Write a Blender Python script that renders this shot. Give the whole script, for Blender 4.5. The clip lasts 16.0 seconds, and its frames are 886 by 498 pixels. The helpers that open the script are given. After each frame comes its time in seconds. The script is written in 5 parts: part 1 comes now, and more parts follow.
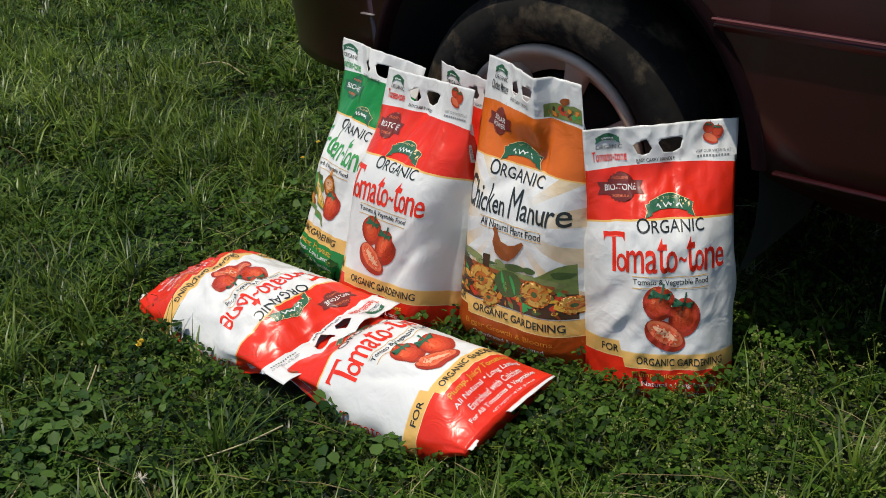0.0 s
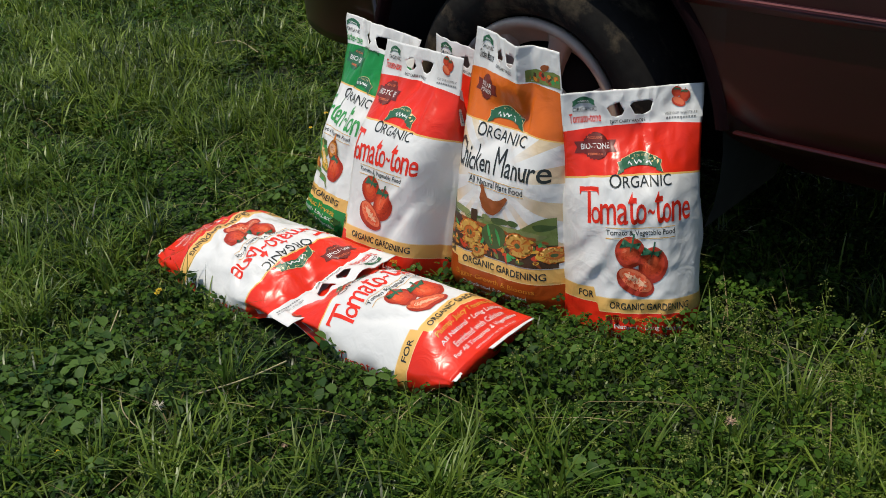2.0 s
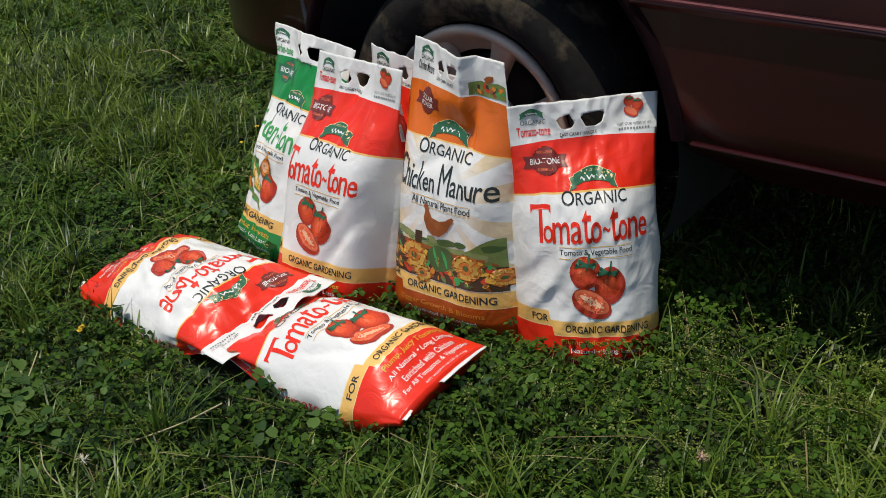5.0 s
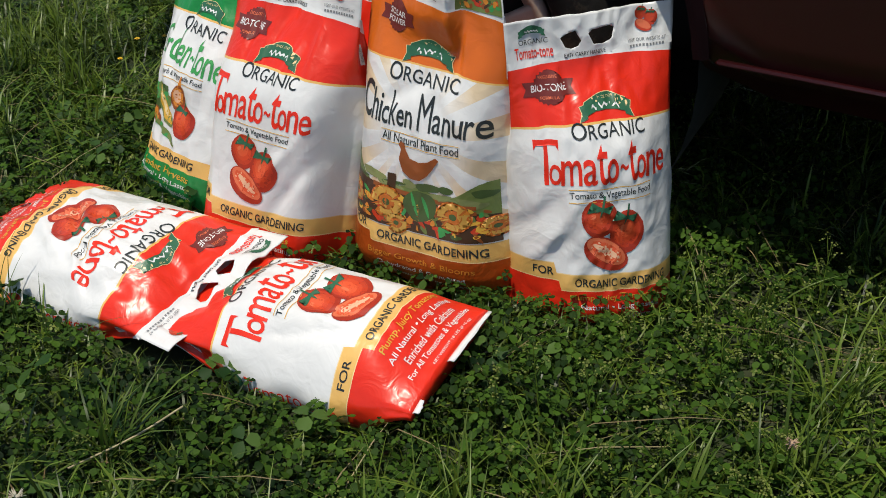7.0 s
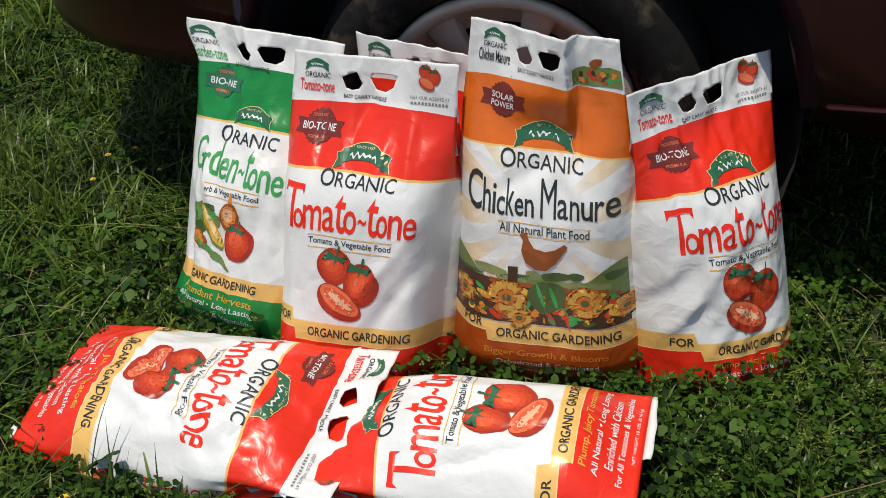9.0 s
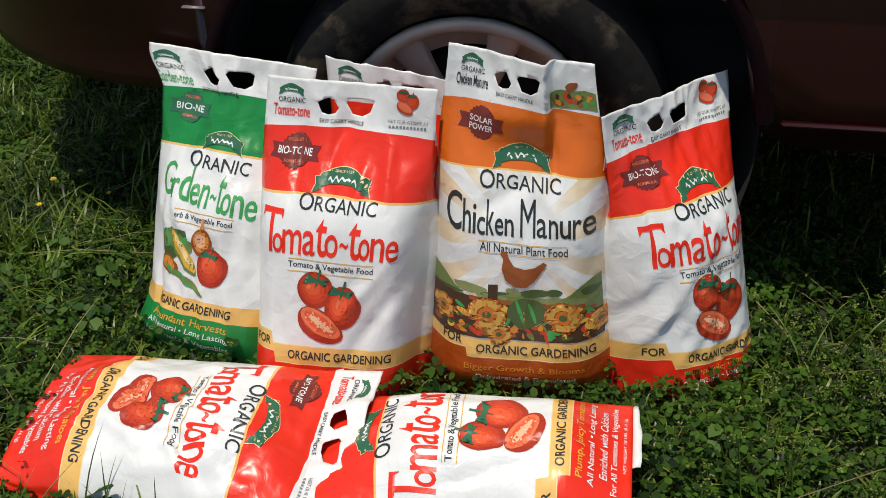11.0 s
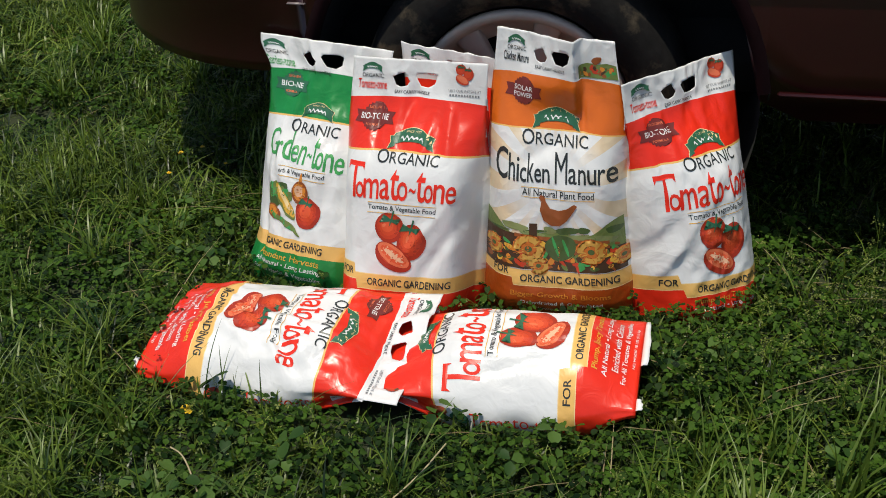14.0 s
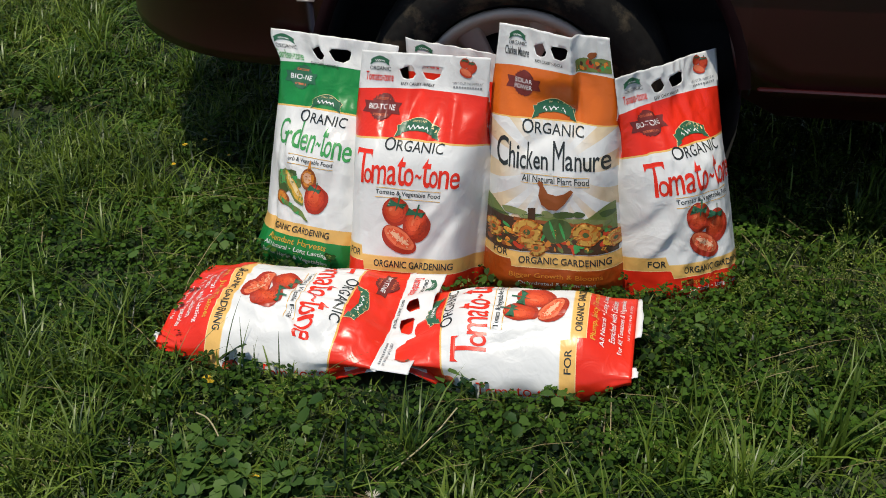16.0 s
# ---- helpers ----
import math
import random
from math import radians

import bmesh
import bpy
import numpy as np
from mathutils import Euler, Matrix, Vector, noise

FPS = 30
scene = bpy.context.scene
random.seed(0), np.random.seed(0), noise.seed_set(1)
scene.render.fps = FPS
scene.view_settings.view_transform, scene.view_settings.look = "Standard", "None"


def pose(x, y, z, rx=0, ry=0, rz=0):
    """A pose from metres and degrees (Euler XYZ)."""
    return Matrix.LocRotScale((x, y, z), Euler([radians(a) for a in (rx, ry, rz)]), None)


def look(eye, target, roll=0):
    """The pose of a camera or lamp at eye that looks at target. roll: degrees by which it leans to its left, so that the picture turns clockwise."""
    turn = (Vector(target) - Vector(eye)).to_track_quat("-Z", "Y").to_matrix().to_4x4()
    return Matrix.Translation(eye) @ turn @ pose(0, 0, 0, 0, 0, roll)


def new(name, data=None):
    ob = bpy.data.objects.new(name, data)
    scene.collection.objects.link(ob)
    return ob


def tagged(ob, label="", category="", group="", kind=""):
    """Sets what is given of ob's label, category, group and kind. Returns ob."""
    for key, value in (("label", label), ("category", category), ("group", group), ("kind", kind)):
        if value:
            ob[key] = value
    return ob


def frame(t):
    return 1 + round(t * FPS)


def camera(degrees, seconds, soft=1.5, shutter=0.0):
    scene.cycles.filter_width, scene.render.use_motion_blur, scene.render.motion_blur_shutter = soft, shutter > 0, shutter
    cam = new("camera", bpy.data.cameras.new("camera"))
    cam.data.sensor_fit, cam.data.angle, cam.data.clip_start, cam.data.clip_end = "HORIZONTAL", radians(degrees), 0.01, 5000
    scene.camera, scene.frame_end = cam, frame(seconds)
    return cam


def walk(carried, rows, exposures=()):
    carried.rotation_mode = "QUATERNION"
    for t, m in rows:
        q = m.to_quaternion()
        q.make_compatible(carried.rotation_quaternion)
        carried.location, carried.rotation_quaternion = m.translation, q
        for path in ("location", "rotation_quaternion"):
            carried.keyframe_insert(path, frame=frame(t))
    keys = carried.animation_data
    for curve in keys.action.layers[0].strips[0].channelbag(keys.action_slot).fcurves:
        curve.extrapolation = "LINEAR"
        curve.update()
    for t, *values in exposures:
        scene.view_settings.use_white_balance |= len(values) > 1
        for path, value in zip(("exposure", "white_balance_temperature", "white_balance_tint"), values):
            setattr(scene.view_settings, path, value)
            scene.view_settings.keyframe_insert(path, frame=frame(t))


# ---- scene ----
cam = camera(42.2, 16.0, soft=0.9)
# seconds, eye, point looked at, lean
PATH = [
    (0, (1.1084, -1.9695, 1.2219), (0.0899, -0.5146, 0.3021), -3.37),
    (0.5, (1.1993, -2.0207, 1.2296), (0.1369, -0.5789, 0.3393), -4.98),
    (1, (1.2408, -2.1111, 1.2364), (0.2414, -0.6384, 0.3240), -4.67),
    (1.5, (1.2669, -2.1162, 1.2567), (0.2271, -0.6869, 0.3208), -4.27),
    (2, (1.2794, -2.1107, 1.2470), (0.2340, -0.6839, 0.3134), -3.83),
    (2.5, (1.2855, -2.1002, 1.2441), (0.2490, -0.6701, 0.3057), -4.36),
    (3, (1.2905, -2.0991, 1.2431), (0.2631, -0.6528, 0.3196), -4.43),
    (3.2, (1.2789, -2.1113, 1.2434), (0.2731, -0.6483, 0.3226), -3.73),
    (5.3, (1.1303, -1.9810, 1.2259), (0.2063, -0.4878, 0.2686), -4.23),
    (5.5, (1.0562, -1.9980, 1.2146), (0.2384, -0.4574, 0.2359), -3.13),
    (6, (0.9564, -1.9501, 1.2022), (0.2225, -0.3993, 0.1744), -2.29),
    (6.5, (0.8707, -1.8265, 1.1755), (0.1110, -0.3307, 0.0867), -2.04),
    (7, (0.7249, -1.8001, 1.1690), (0.1226, -0.2725, 0.0272), -0.92),
    (7.5, (0.5534, -1.8438, 1.1931), (0.0178, -0.2745, 0.0749), -2.14),
    (8, (0.4129, -1.7878, 1.1789), (-0.1178, -0.1973, 0.0888), -2.21),
    (8.5, (0.2801, -1.7728, 1.1631), (-0.1305, -0.1208, 0.1132), -2.68),
    (9, (0.1436, -1.7816, 1.1722), (-0.0868, -0.1163, 0.0889), -2.08),
    (9.5, (0.0486, -1.8044, 1.1867), (-0.0517, -0.1183, 0.1158), -1.25),
    (9.7, (0.0370, -1.8061, 1.1896), (-0.0407, -0.1168, 0.1217), -0.89),
    (11.8, (-0.0412, -1.8035, 1.2458), (-0.0493, -0.1403, 0.1350), 0.38),
    (12, (-0.0426, -1.8159, 1.2493), (-0.0799, -0.1561, 0.1342), 0.22),
    (12.5, (-0.0230, -1.8852, 1.2490), (-0.1421, -0.2267, 0.1376), -0.22),
    (13, (0.0425, -2.0192, 1.2599), (-0.1634, -0.3378, 0.1967), -0.55),
    (13.5, (0.0965, -2.1559, 1.2649), (-0.1527, -0.4939, 0.1805), -1.76),
    (14, (0.0886, -2.2455, 1.2995), (-0.1040, -0.5431, 0.2676), -2.33),
    (14.5, (0.0420, -2.3432, 1.3194), (-0.0745, -0.6203, 0.3105), -0.9),
    (15, (0.0349, -2.3957, 1.3187), (-0.0672, -0.6605, 0.3294), -0.62),
    (15.5, (0.0186, -2.4114, 1.3162), (-0.0723, -0.6789, 0.3212), -0.44),
    (16, (-0.0014, -2.4082, 1.3144), (-0.1132, -0.6853, 0.3047), -0.72),
]

EXPOSURE = [(0.0, 0.0), (16.0, 0.0)]
walk(cam, [(t, look(e, g, r)) for t, e, g, r in PATH], EXPOSURE)

# ---- world and sun ----
SUN_TO = Vector((-0.15, -0.15, 0.96)).normalized()
world = bpy.data.worlds.new("sky")
scene.world = world
world.use_nodes = True
wn = world.node_tree.nodes
sky = wn.new("ShaderNodeTexSky")
sky.sky_type = "NISHITA"
sky.sun_disc = False
sky.sun_elevation = math.asin(SUN_TO.z)
sky.sun_rotation = math.atan2(SUN_TO.x, SUN_TO.y)
world.node_tree.links.new(sky.outputs[0], wn["Background"].inputs[0])
wn["Background"].inputs[1].default_value = 0.112
sun = new("sun", bpy.data.lights.new("sun", "SUN"))
sun.data.energy, sun.data.angle, sun.data.color = 3.78, radians(0.6), (1.0, 0.935, 0.79)
sun.matrix_world = look((0, 0, 6), Vector((0, 0, 6)) - SUN_TO)

# ---- materials ----
def mat(name, rgb, rough=0.5, metal=0.0, grain=0.0, scale=40.0, bump=0.0, bump_scale=60.0, coat=0.0, spec=0.5, rand=0.0, stretch=(1, 1, 1)):
    m = bpy.data.materials.new(name)
    m.use_nodes = True
    nt = m.node_tree
    b = nt.nodes["Principled BSDF"]
    b.inputs["Base Color"].default_value = (*rgb, 1)
    b.inputs["Roughness"].default_value = rough
    b.inputs["Metallic"].default_value = metal
    b.inputs["Coat Weight"].default_value = coat
    b.inputs["Specular IOR Level"].default_value = spec
    tc = nt.nodes.new("ShaderNodeTexCoord")
    mp = nt.nodes.new("ShaderNodeMapping")
    mp.inputs["Scale"].default_value = stretch
    nt.links.new(tc.outputs["Object"], mp.inputs[0])
    if grain > 0:
        n1 = nt.nodes.new("ShaderNodeTexNoise")
        n1.inputs["Scale"].default_value, n1.inputs["Detail"].default_value = scale, 6
        n2 = nt.nodes.new("ShaderNodeTexNoise")
        n2.inputs["Scale"].default_value = scale / 9
        nt.links.new(mp.outputs[0], n1.inputs["Vector"])
        nt.links.new(mp.outputs[0], n2.inputs["Vector"])
        mul = nt.nodes.new("ShaderNodeMath")
        mul.operation = "MULTIPLY"
        nt.links.new(n1.outputs[0], mul.inputs[0])
        nt.links.new(n2.outputs[0], mul.inputs[1])
        rmp = nt.nodes.new("ShaderNodeMapRange")
        rmp.inputs["From Min"].default_value, rmp.inputs["From Max"].default_value = 0.12, 0.40
        rmp.inputs["To Min"].default_value, rmp.inputs["To Max"].default_value = 1 - grain, 1 + grain
        nt.links.new(mul.outputs[0], rmp.inputs[0])
        mx = nt.nodes.new("ShaderNodeMix")
        mx.data_type, mx.blend_type = "RGBA", "MULTIPLY"
        mx.inputs[0].default_value = 1
        mx.inputs["A"].default_value = (*rgb, 1)
        nt.links.new(rmp.outputs[0], mx.inputs["B"])
        nt.links.new(mx.outputs["Result"], b.inputs["Base Color"])
    if bump > 0:
        nb = nt.nodes.new("ShaderNodeTexNoise")
        nb.inputs["Scale"].default_value, nb.inputs["Detail"].default_value = bump_scale, 4
        nt.links.new(mp.outputs[0], nb.inputs["Vector"])
        bp = nt.nodes.new("ShaderNodeBump")
        bp.inputs["Strength"].default_value, bp.inputs["Distance"].default_value = bump, 0.004
        nt.links.new(nb.outputs[0], bp.inputs["Height"])
        nt.links.new(bp.outputs[0], b.inputs["Normal"])
    return m


def stain(m, rgb, scale, lo, hi):
    """Adds splashes of another colour where a coarse noise runs high."""
    nt = m.node_tree
    b = nt.nodes["Principled BSDF"]
    old = b.inputs["Base Color"].links[0].from_socket
    tc = nt.nodes.new("ShaderNodeTexCoord")
    nz = nt.nodes.new("ShaderNodeTexNoise")
    nz.inputs["Scale"].default_value, nz.inputs["Detail"].default_value, nz.inputs["Roughness"].default_value = scale, 9, 0.65
    nt.links.new(tc.outputs["Object"], nz.inputs["Vector"])
    mr = nt.nodes.new("ShaderNodeMapRange")
    mr.inputs["From Min"].default_value, mr.inputs["From Max"].default_value = lo, hi
    nt.links.new(nz.outputs[0], mr.inputs[0])
    mx = nt.nodes.new("ShaderNodeMix")
    mx.data_type = "RGBA"
    nt.links.new(mr.outputs[0], mx.inputs[0])
    nt.links.new(old, mx.inputs["A"])
    mx.inputs["B"].default_value = (*rgb, 1)
    nt.links.new(mx.outputs["Result"], b.inputs["Base Color"])


def leaf_mat(name, lo, hi, rough=0.5, trans=0.35, spec=0.3):
    """Foliage: a colour for each leaf between two, a little light through it."""
    m = bpy.data.materials.new(name)
    m.use_nodes = True
    nt = m.node_tree
    b = nt.nodes["Principled BSDF"]
    geo = nt.nodes.new("ShaderNodeNewGeometry")
    tc = nt.nodes.new("ShaderNodeTexCoord")
    nz = nt.nodes.new("ShaderNodeTexNoise")
    nz.inputs["Scale"].default_value = 3.0
    nt.links.new(tc.outputs["Object"], nz.inputs["Vector"])
    add = nt.nodes.new("ShaderNodeMath")
    add.operation = "MULTIPLY_ADD"
    nt.links.new(geo.outputs["Random Per Island"], add.inputs[0])
    add.inputs[1].default_value = 0.7
    nt.links.new(nz.outputs[0], add.inputs[2])
    mr = nt.nodes.new("ShaderNodeMapRange")
    mr.inputs["From Min"].default_value, mr.inputs["From Max"].default_value = 0.48, 1.16
    nt.links.new(add.outputs[0], mr.inputs[0])
    mx = nt.nodes.new("ShaderNodeMix")
    mx.data_type = "RGBA"
    mx.inputs["A"].default_value, mx.inputs["B"].default_value = (*lo, 1), (*hi, 1)
    nt.links.new(mr.outputs[0], mx.inputs[0])
    nt.links.new(mx.outputs["Result"], b.inputs["Base Color"])
    b.inputs["Roughness"].default_value = rough
    b.inputs["Specular IOR Level"].default_value = spec
    tr = nt.nodes.new("ShaderNodeBsdfTranslucent")
    nt.links.new(mx.outputs["Result"], tr.inputs[0])
    ms = nt.nodes.new("ShaderNodeMixShader")
    ms.inputs[0].default_value = trans
    nt.links.new(b.outputs[0], ms.inputs[1])
    nt.links.new(tr.outputs[0], ms.inputs[2])
    nt.links.new(ms.outputs[0], nt.nodes["Material Output"].inputs[0])
    return m


WHITE, RED, YELLOW = (0.72, 0.72, 0.71), (0.74, 0.028, 0.010), (0.76, 0.45, 0.13)
GREEN, ORANGE, RUST = (0.010, 0.215, 0.045), (0.66, 0.135, 0.012), (0.38, 0.064, 0.008)
CREAM = (0.80, 0.60, 0.30)


def film_mat(name, stops, step=0.0, rays=False):
    """Printed plastic film. stops: (height as a part of the bag, colour), upwards; the seams between the bands bow and step as the print does."""
    m = bpy.data.materials.new(name)
    m.use_nodes = True
    nt = m.node_tree
    ln = nt.links.new
    b = nt.nodes["Principled BSDF"]
    uv = nt.nodes.new("ShaderNodeUVMap")
    uv.uv_map = "print"
    sep = nt.nodes.new("ShaderNodeSeparateXYZ")
    ln(uv.outputs[0], sep.inputs[0])

    def op(kind, a, c, k=None):
        n = nt.nodes.new("ShaderNodeMath")
        n.operation = kind
        for i, q in enumerate((a, c, k)):
            if q is None:
                continue
            if isinstance(q, (int, float)):
                n.inputs[i].default_value = q
            else:
                ln(q, n.inputs[i])
        return n.outputs[0]
    u, v = sep.outputs[0], sep.outputs[1]
    # a bow that lifts the middle of the upper bands, and a step in the low ones
    off = op("ABSOLUTE", op("SUBTRACT", u, 0.5), 0)
    bow = op("MULTIPLY", op("MULTIPLY", off, off), 0.055)
    low = op("LESS_THAN", v, 0.4)
    shift = op("MULTIPLY", op("LESS_THAN", op("ADD", u, op("MULTIPLY", v, 0.35)), 0.285), step)
    h = op("SUBTRACT", op("ADD", v, op("MULTIPLY", bow, op("SUBTRACT", 1.0, low))), op("MULTIPLY", shift, low))
    col = None
    for edge, rgb in stops:
        c = nt.nodes.new("ShaderNodeRGB")
        c.outputs[0].default_value = (*rgb, 1)
        if col is None:
            col = c.outputs[0]
            continue
        mx = nt.nodes.new("ShaderNodeMix")
        mx.data_type = "RGBA"
        ln(op("GREATER_THAN", h, edge), mx.inputs[0])
        ln(col, mx.inputs["A"])
        ln(c.outputs[0], mx.inputs["B"])
        col = mx.outputs["Result"]
    if rays:
        du, dv = op("SUBTRACT", u, 0.5), op("SUBTRACT", v, 0.53)
        ang = op("ARCTAN2", dv, du)
        wave = op("SINE", op("MULTIPLY", ang, 22.0), 0)
        dist = op("ADD", op("MULTIPLY", du, du), op("MULTIPLY", op("MULTIPLY", dv, dv), 3.0))
        fade = nt.nodes.new("ShaderNodeMapRange")
        fade.inputs["From Min"].default_value, fade.inputs["From Max"].default_value = 0.03, 0.16
        ln(dist, fade.inputs[0])
        k = op("MULTIPLY", op("MULTIPLY", op("GREATER_THAN", wave, 0.1), fade.outputs[0]), op("MULTIPLY", op("GREATER_THAN", h, 0.26), op("LESS_THAN", h, 0.692)))
        k = op("MULTIPLY", k, op("MULTIPLY", op("GREATER_THAN", u, 0.0), op("LESS_THAN", u, 1.0)))
        mx = nt.nodes.new("ShaderNodeMix")
        mx.data_type = "RGBA"
        ln(op("MULTIPLY", k, 0.75), mx.inputs[0])
        ln(col, mx.inputs["A"])
        mx.inputs["B"].default_value = (0.70, 0.50, 0.25, 1)
        col = mx.outputs["Result"]
    tc = nt.nodes.new("ShaderNodeTexCoord")
    dirt = nt.nodes.new("ShaderNodeTexNoise")
    dirt.inputs["Scale"].default_value, dirt.inputs["Detail"].default_value = 9, 8
    ln(tc.outputs["Object"], dirt.inputs["Vector"])
    dr = nt.nodes.new("ShaderNodeMapRange")
    dr.inputs["From Min"].default_value, dr.inputs["From Max"].default_value = 0.35, 0.7
    dr.inputs["To Min"].default_value, dr.inputs["To Max"].default_value = 0.93, 1.04
    ln(dirt.outputs[0], dr.inputs[0])
    mx = nt.nodes.new("ShaderNodeMix")
    mx.data_type, mx.blend_type = "RGBA", "MULTIPLY"
    mx.inputs[0].default_value = 1
    ln(col, mx.inputs["A"])
    ln(dr.outputs[0], mx.inputs["B"])
    ln(mx.outputs["Result"], b.inputs["Base Color"])
    b.inputs["Roughness"].default_value = 0.30
    b.inputs["Specular IOR Level"].default_value = 0.42
    film_bump(nt, b)
    return m


def film_bump(nt, b):
    """Fine creases of thin plastic film: soft dents and sharp ridges."""
    tc = nt.nodes.new("ShaderNodeTexCoord")
    vo = nt.nodes.new("ShaderNodeTexNoise")
    vo.inputs["Scale"].default_value, vo.inputs["Detail"].default_value, vo.inputs["Distortion"].default_value = 24, 3, 1.2
    rd = nt.nodes.new("ShaderNodeTexNoise")
    rd.inputs["Scale"].default_value, rd.inputs["Detail"].default_value, rd.inputs["Distortion"].default_value = 13, 2, 0.9
    nt.links.new(tc.outputs["Object"], vo.inputs["Vector"])
    nt.links.new(tc.outputs["Object"], rd.inputs["Vector"])
    mid = nt.nodes.new("ShaderNodeMath")
    mid.operation = "SUBTRACT"
    mid.inputs[1].default_value = 0.5
    nt.links.new(rd.outputs[0], mid.inputs[0])
    ab = nt.nodes.new("ShaderNodeMath")
    ab.operation = "ABSOLUTE"
    nt.links.new(mid.outputs[0], ab.inputs[0])
    ad = nt.nodes.new("ShaderNodeMath")
    ad.operation = "MULTIPLY_ADD"
    ad.inputs[1].default_value = -1.6
    nt.links.new(ab.outputs[0], ad.inputs[0])
    nt.links.new(vo.outputs[0], ad.inputs[2])
    bp = nt.nodes.new("ShaderNodeBump")
    bp.inputs["Strength"].default_value, bp.inputs["Distance"].default_value = 0.30, 0.006
    nt.links.new(ad.outputs[0], bp.inputs["Height"])
    nt.links.new(bp.outputs[0], b.inputs["Normal"])


def ink(name, rgb, rough=0.36):
    m = mat(name, rgb, rough, grain=0.06, scale=30, spec=0.35)
    film_bump(m.node_tree, m.node_tree.nodes["Principled BSDF"])
    return m


M = {}
TOM_STOPS = [(0.0, RED), (0.180, CREAM), (0.183, YELLOW), (0.238, CREAM), (0.241, WHITE), (0.683, YELLOW), (0.690, RED), (0.866, WHITE)]
M["tomato"] = film_mat("tomato_film", TOM_STOPS, 0.034)
M["garden"] = film_mat("garden_film", [(0.0, GREEN), (0.160, YELLOW), (0.218, WHITE), (0.694, YELLOW), (0.701, GREEN), (0.880, WHITE)], 0.0)
M["manure"] = film_mat("manure_film", [(0.0, RUST), (0.152, CREAM), (0.155, YELLOW), (0.212, WHITE), (0.692, YELLOW), (0.697, ORANGE), (0.868, WHITE)], 0.028, True)
M["red"] = ink("red_ink", RED)
M["white"] = ink("white_ink", WHITE)
M["dark"] = ink("dark_ink", (0.025, 0.03, 0.03))
M["green"] = ink("green_ink", (0.03, 0.125, 0.065))
M["leafgreen"] = ink("leaf_green_ink", (0.05, 0.30, 0.08))
M["maroon"] = ink("maroon_ink", (0.16, 0.025, 0.02))
M["yellow"] = ink("yellow_ink", (0.66, 0.38, 0.05))
M["tomdark"] = ink("dark_tomato_ink", (0.36, 0.030, 0.012))
M["tomred"] = ink("tomato_red_ink", (0.50, 0.045, 0.015))
M["tommid"] = ink("middle_tomato_ink", (0.58, 0.060, 0.018))
M["tombright"] = ink("bright_tomato_ink", (0.66, 0.090, 0.030))
M["petal"] = ink("petal_ink", (0.48, 0.13, 0.02))
M["gold"] = ink("gold_ink", (0.54, 0.30, 0.06))
M["cream"] = ink("cream_ink", CREAM)
M["tomlight"] = ink("tomato_light_ink", (0.70, 0.16, 0.07))
M["pale"] = ink("pale_ink", (0.72, 0.42, 0.26))
M["hill"] = ink("hill_ink", (0.15, 0.20, 0.055))
M["hilldark"] = ink("dark_hill_ink", (0.06, 0.10, 0.03))
M["brown"] = ink("brown_ink", (0.27, 0.075, 0.02))
M["umber"] = ink("umber_ink", (0.06, 0.03, 0.015))
M["orange"] = ink("orange_ink", (0.62, 0.22, 0.03))
M["grey"] = ink("grey_ink", (0.20, 0.21, 0.22))
M["soil"] = mat("soil", (0.028, 0.038, 0.012), 0.95, grain=0.5, scale=30, bump=0.8, bump_scale=50)
M["paint"] = mat("car_paint", (0.025, 0.0021, 0.0027), 0.36, grain=0.2, scale=9, coat=0.12, bump=0.02, bump_scale=8)
M["trim"] = mat("bumper_plastic", (0.008, 0.002, 0.003), 0.95, spec=0.1, grain=0.2, scale=40, bump=0.1, bump_scale=120)
M["seal"] = mat("black_rubber_seal", (0.012, 0.012, 0.012), 0.7, grain=0.2, scale=40)
M["tyre"] = mat("tyre_rubber", (0.014, 0.013, 0.012), 0.9, grain=0.3, scale=60, bump=0.25, bump_scale=90, spec=0.15)
stain(M["tyre"], (0.11, 0.085, 0.055), 9.0, 0.50, 0.66)
M["alloy"] = mat("alloy_rim", (0.46, 0.38, 0.31), 0.5, metal=0.2, grain=0.12, scale=30, bump=0.04, bump_scale=50)
M["under"] = mat("underbody", (0.012, 0.012, 0.012), 0.9, grain=0.3, scale=20)
# light grey that paints the glint on the bumper seam
M["edge"] = mat("seam_edge_glint", (0.15, 0.12, 0.12), 0.45, grain=0.1, scale=60)
# paler red: the moulding's highlight put into the colour
M["edge_glint"] = mat("red_edge_glint", (0.13, 0.040, 0.042), 0.6, grain=0.25, scale=40)


# ---- building helpers ----
def thing(name, loc=(0, 0, 0)):
    e = new(name)
    e.empty_display_size = 0.05
    e.location = loc
    return e


def part(name, bm, material, parent=None, label="", smooth=True):
    me = bpy.data.meshes.new(name)
    bm.to_mesh(me)
    bm.free()
    for f in me.polygons:
        f.use_smooth = smooth
    me.materials.append(material)
    ob = new(name, me)
    if parent is not None:
        ob.parent = parent
        if parent.data is None:
            ob.matrix_parent_inverse = Matrix.Translation(-parent.location)
    return tagged(ob, label)


def smooth01(x, a, b):
    t = min(1, max(0, (x - a) / (b - a)))
    return t * t * (3 - 2 * t)


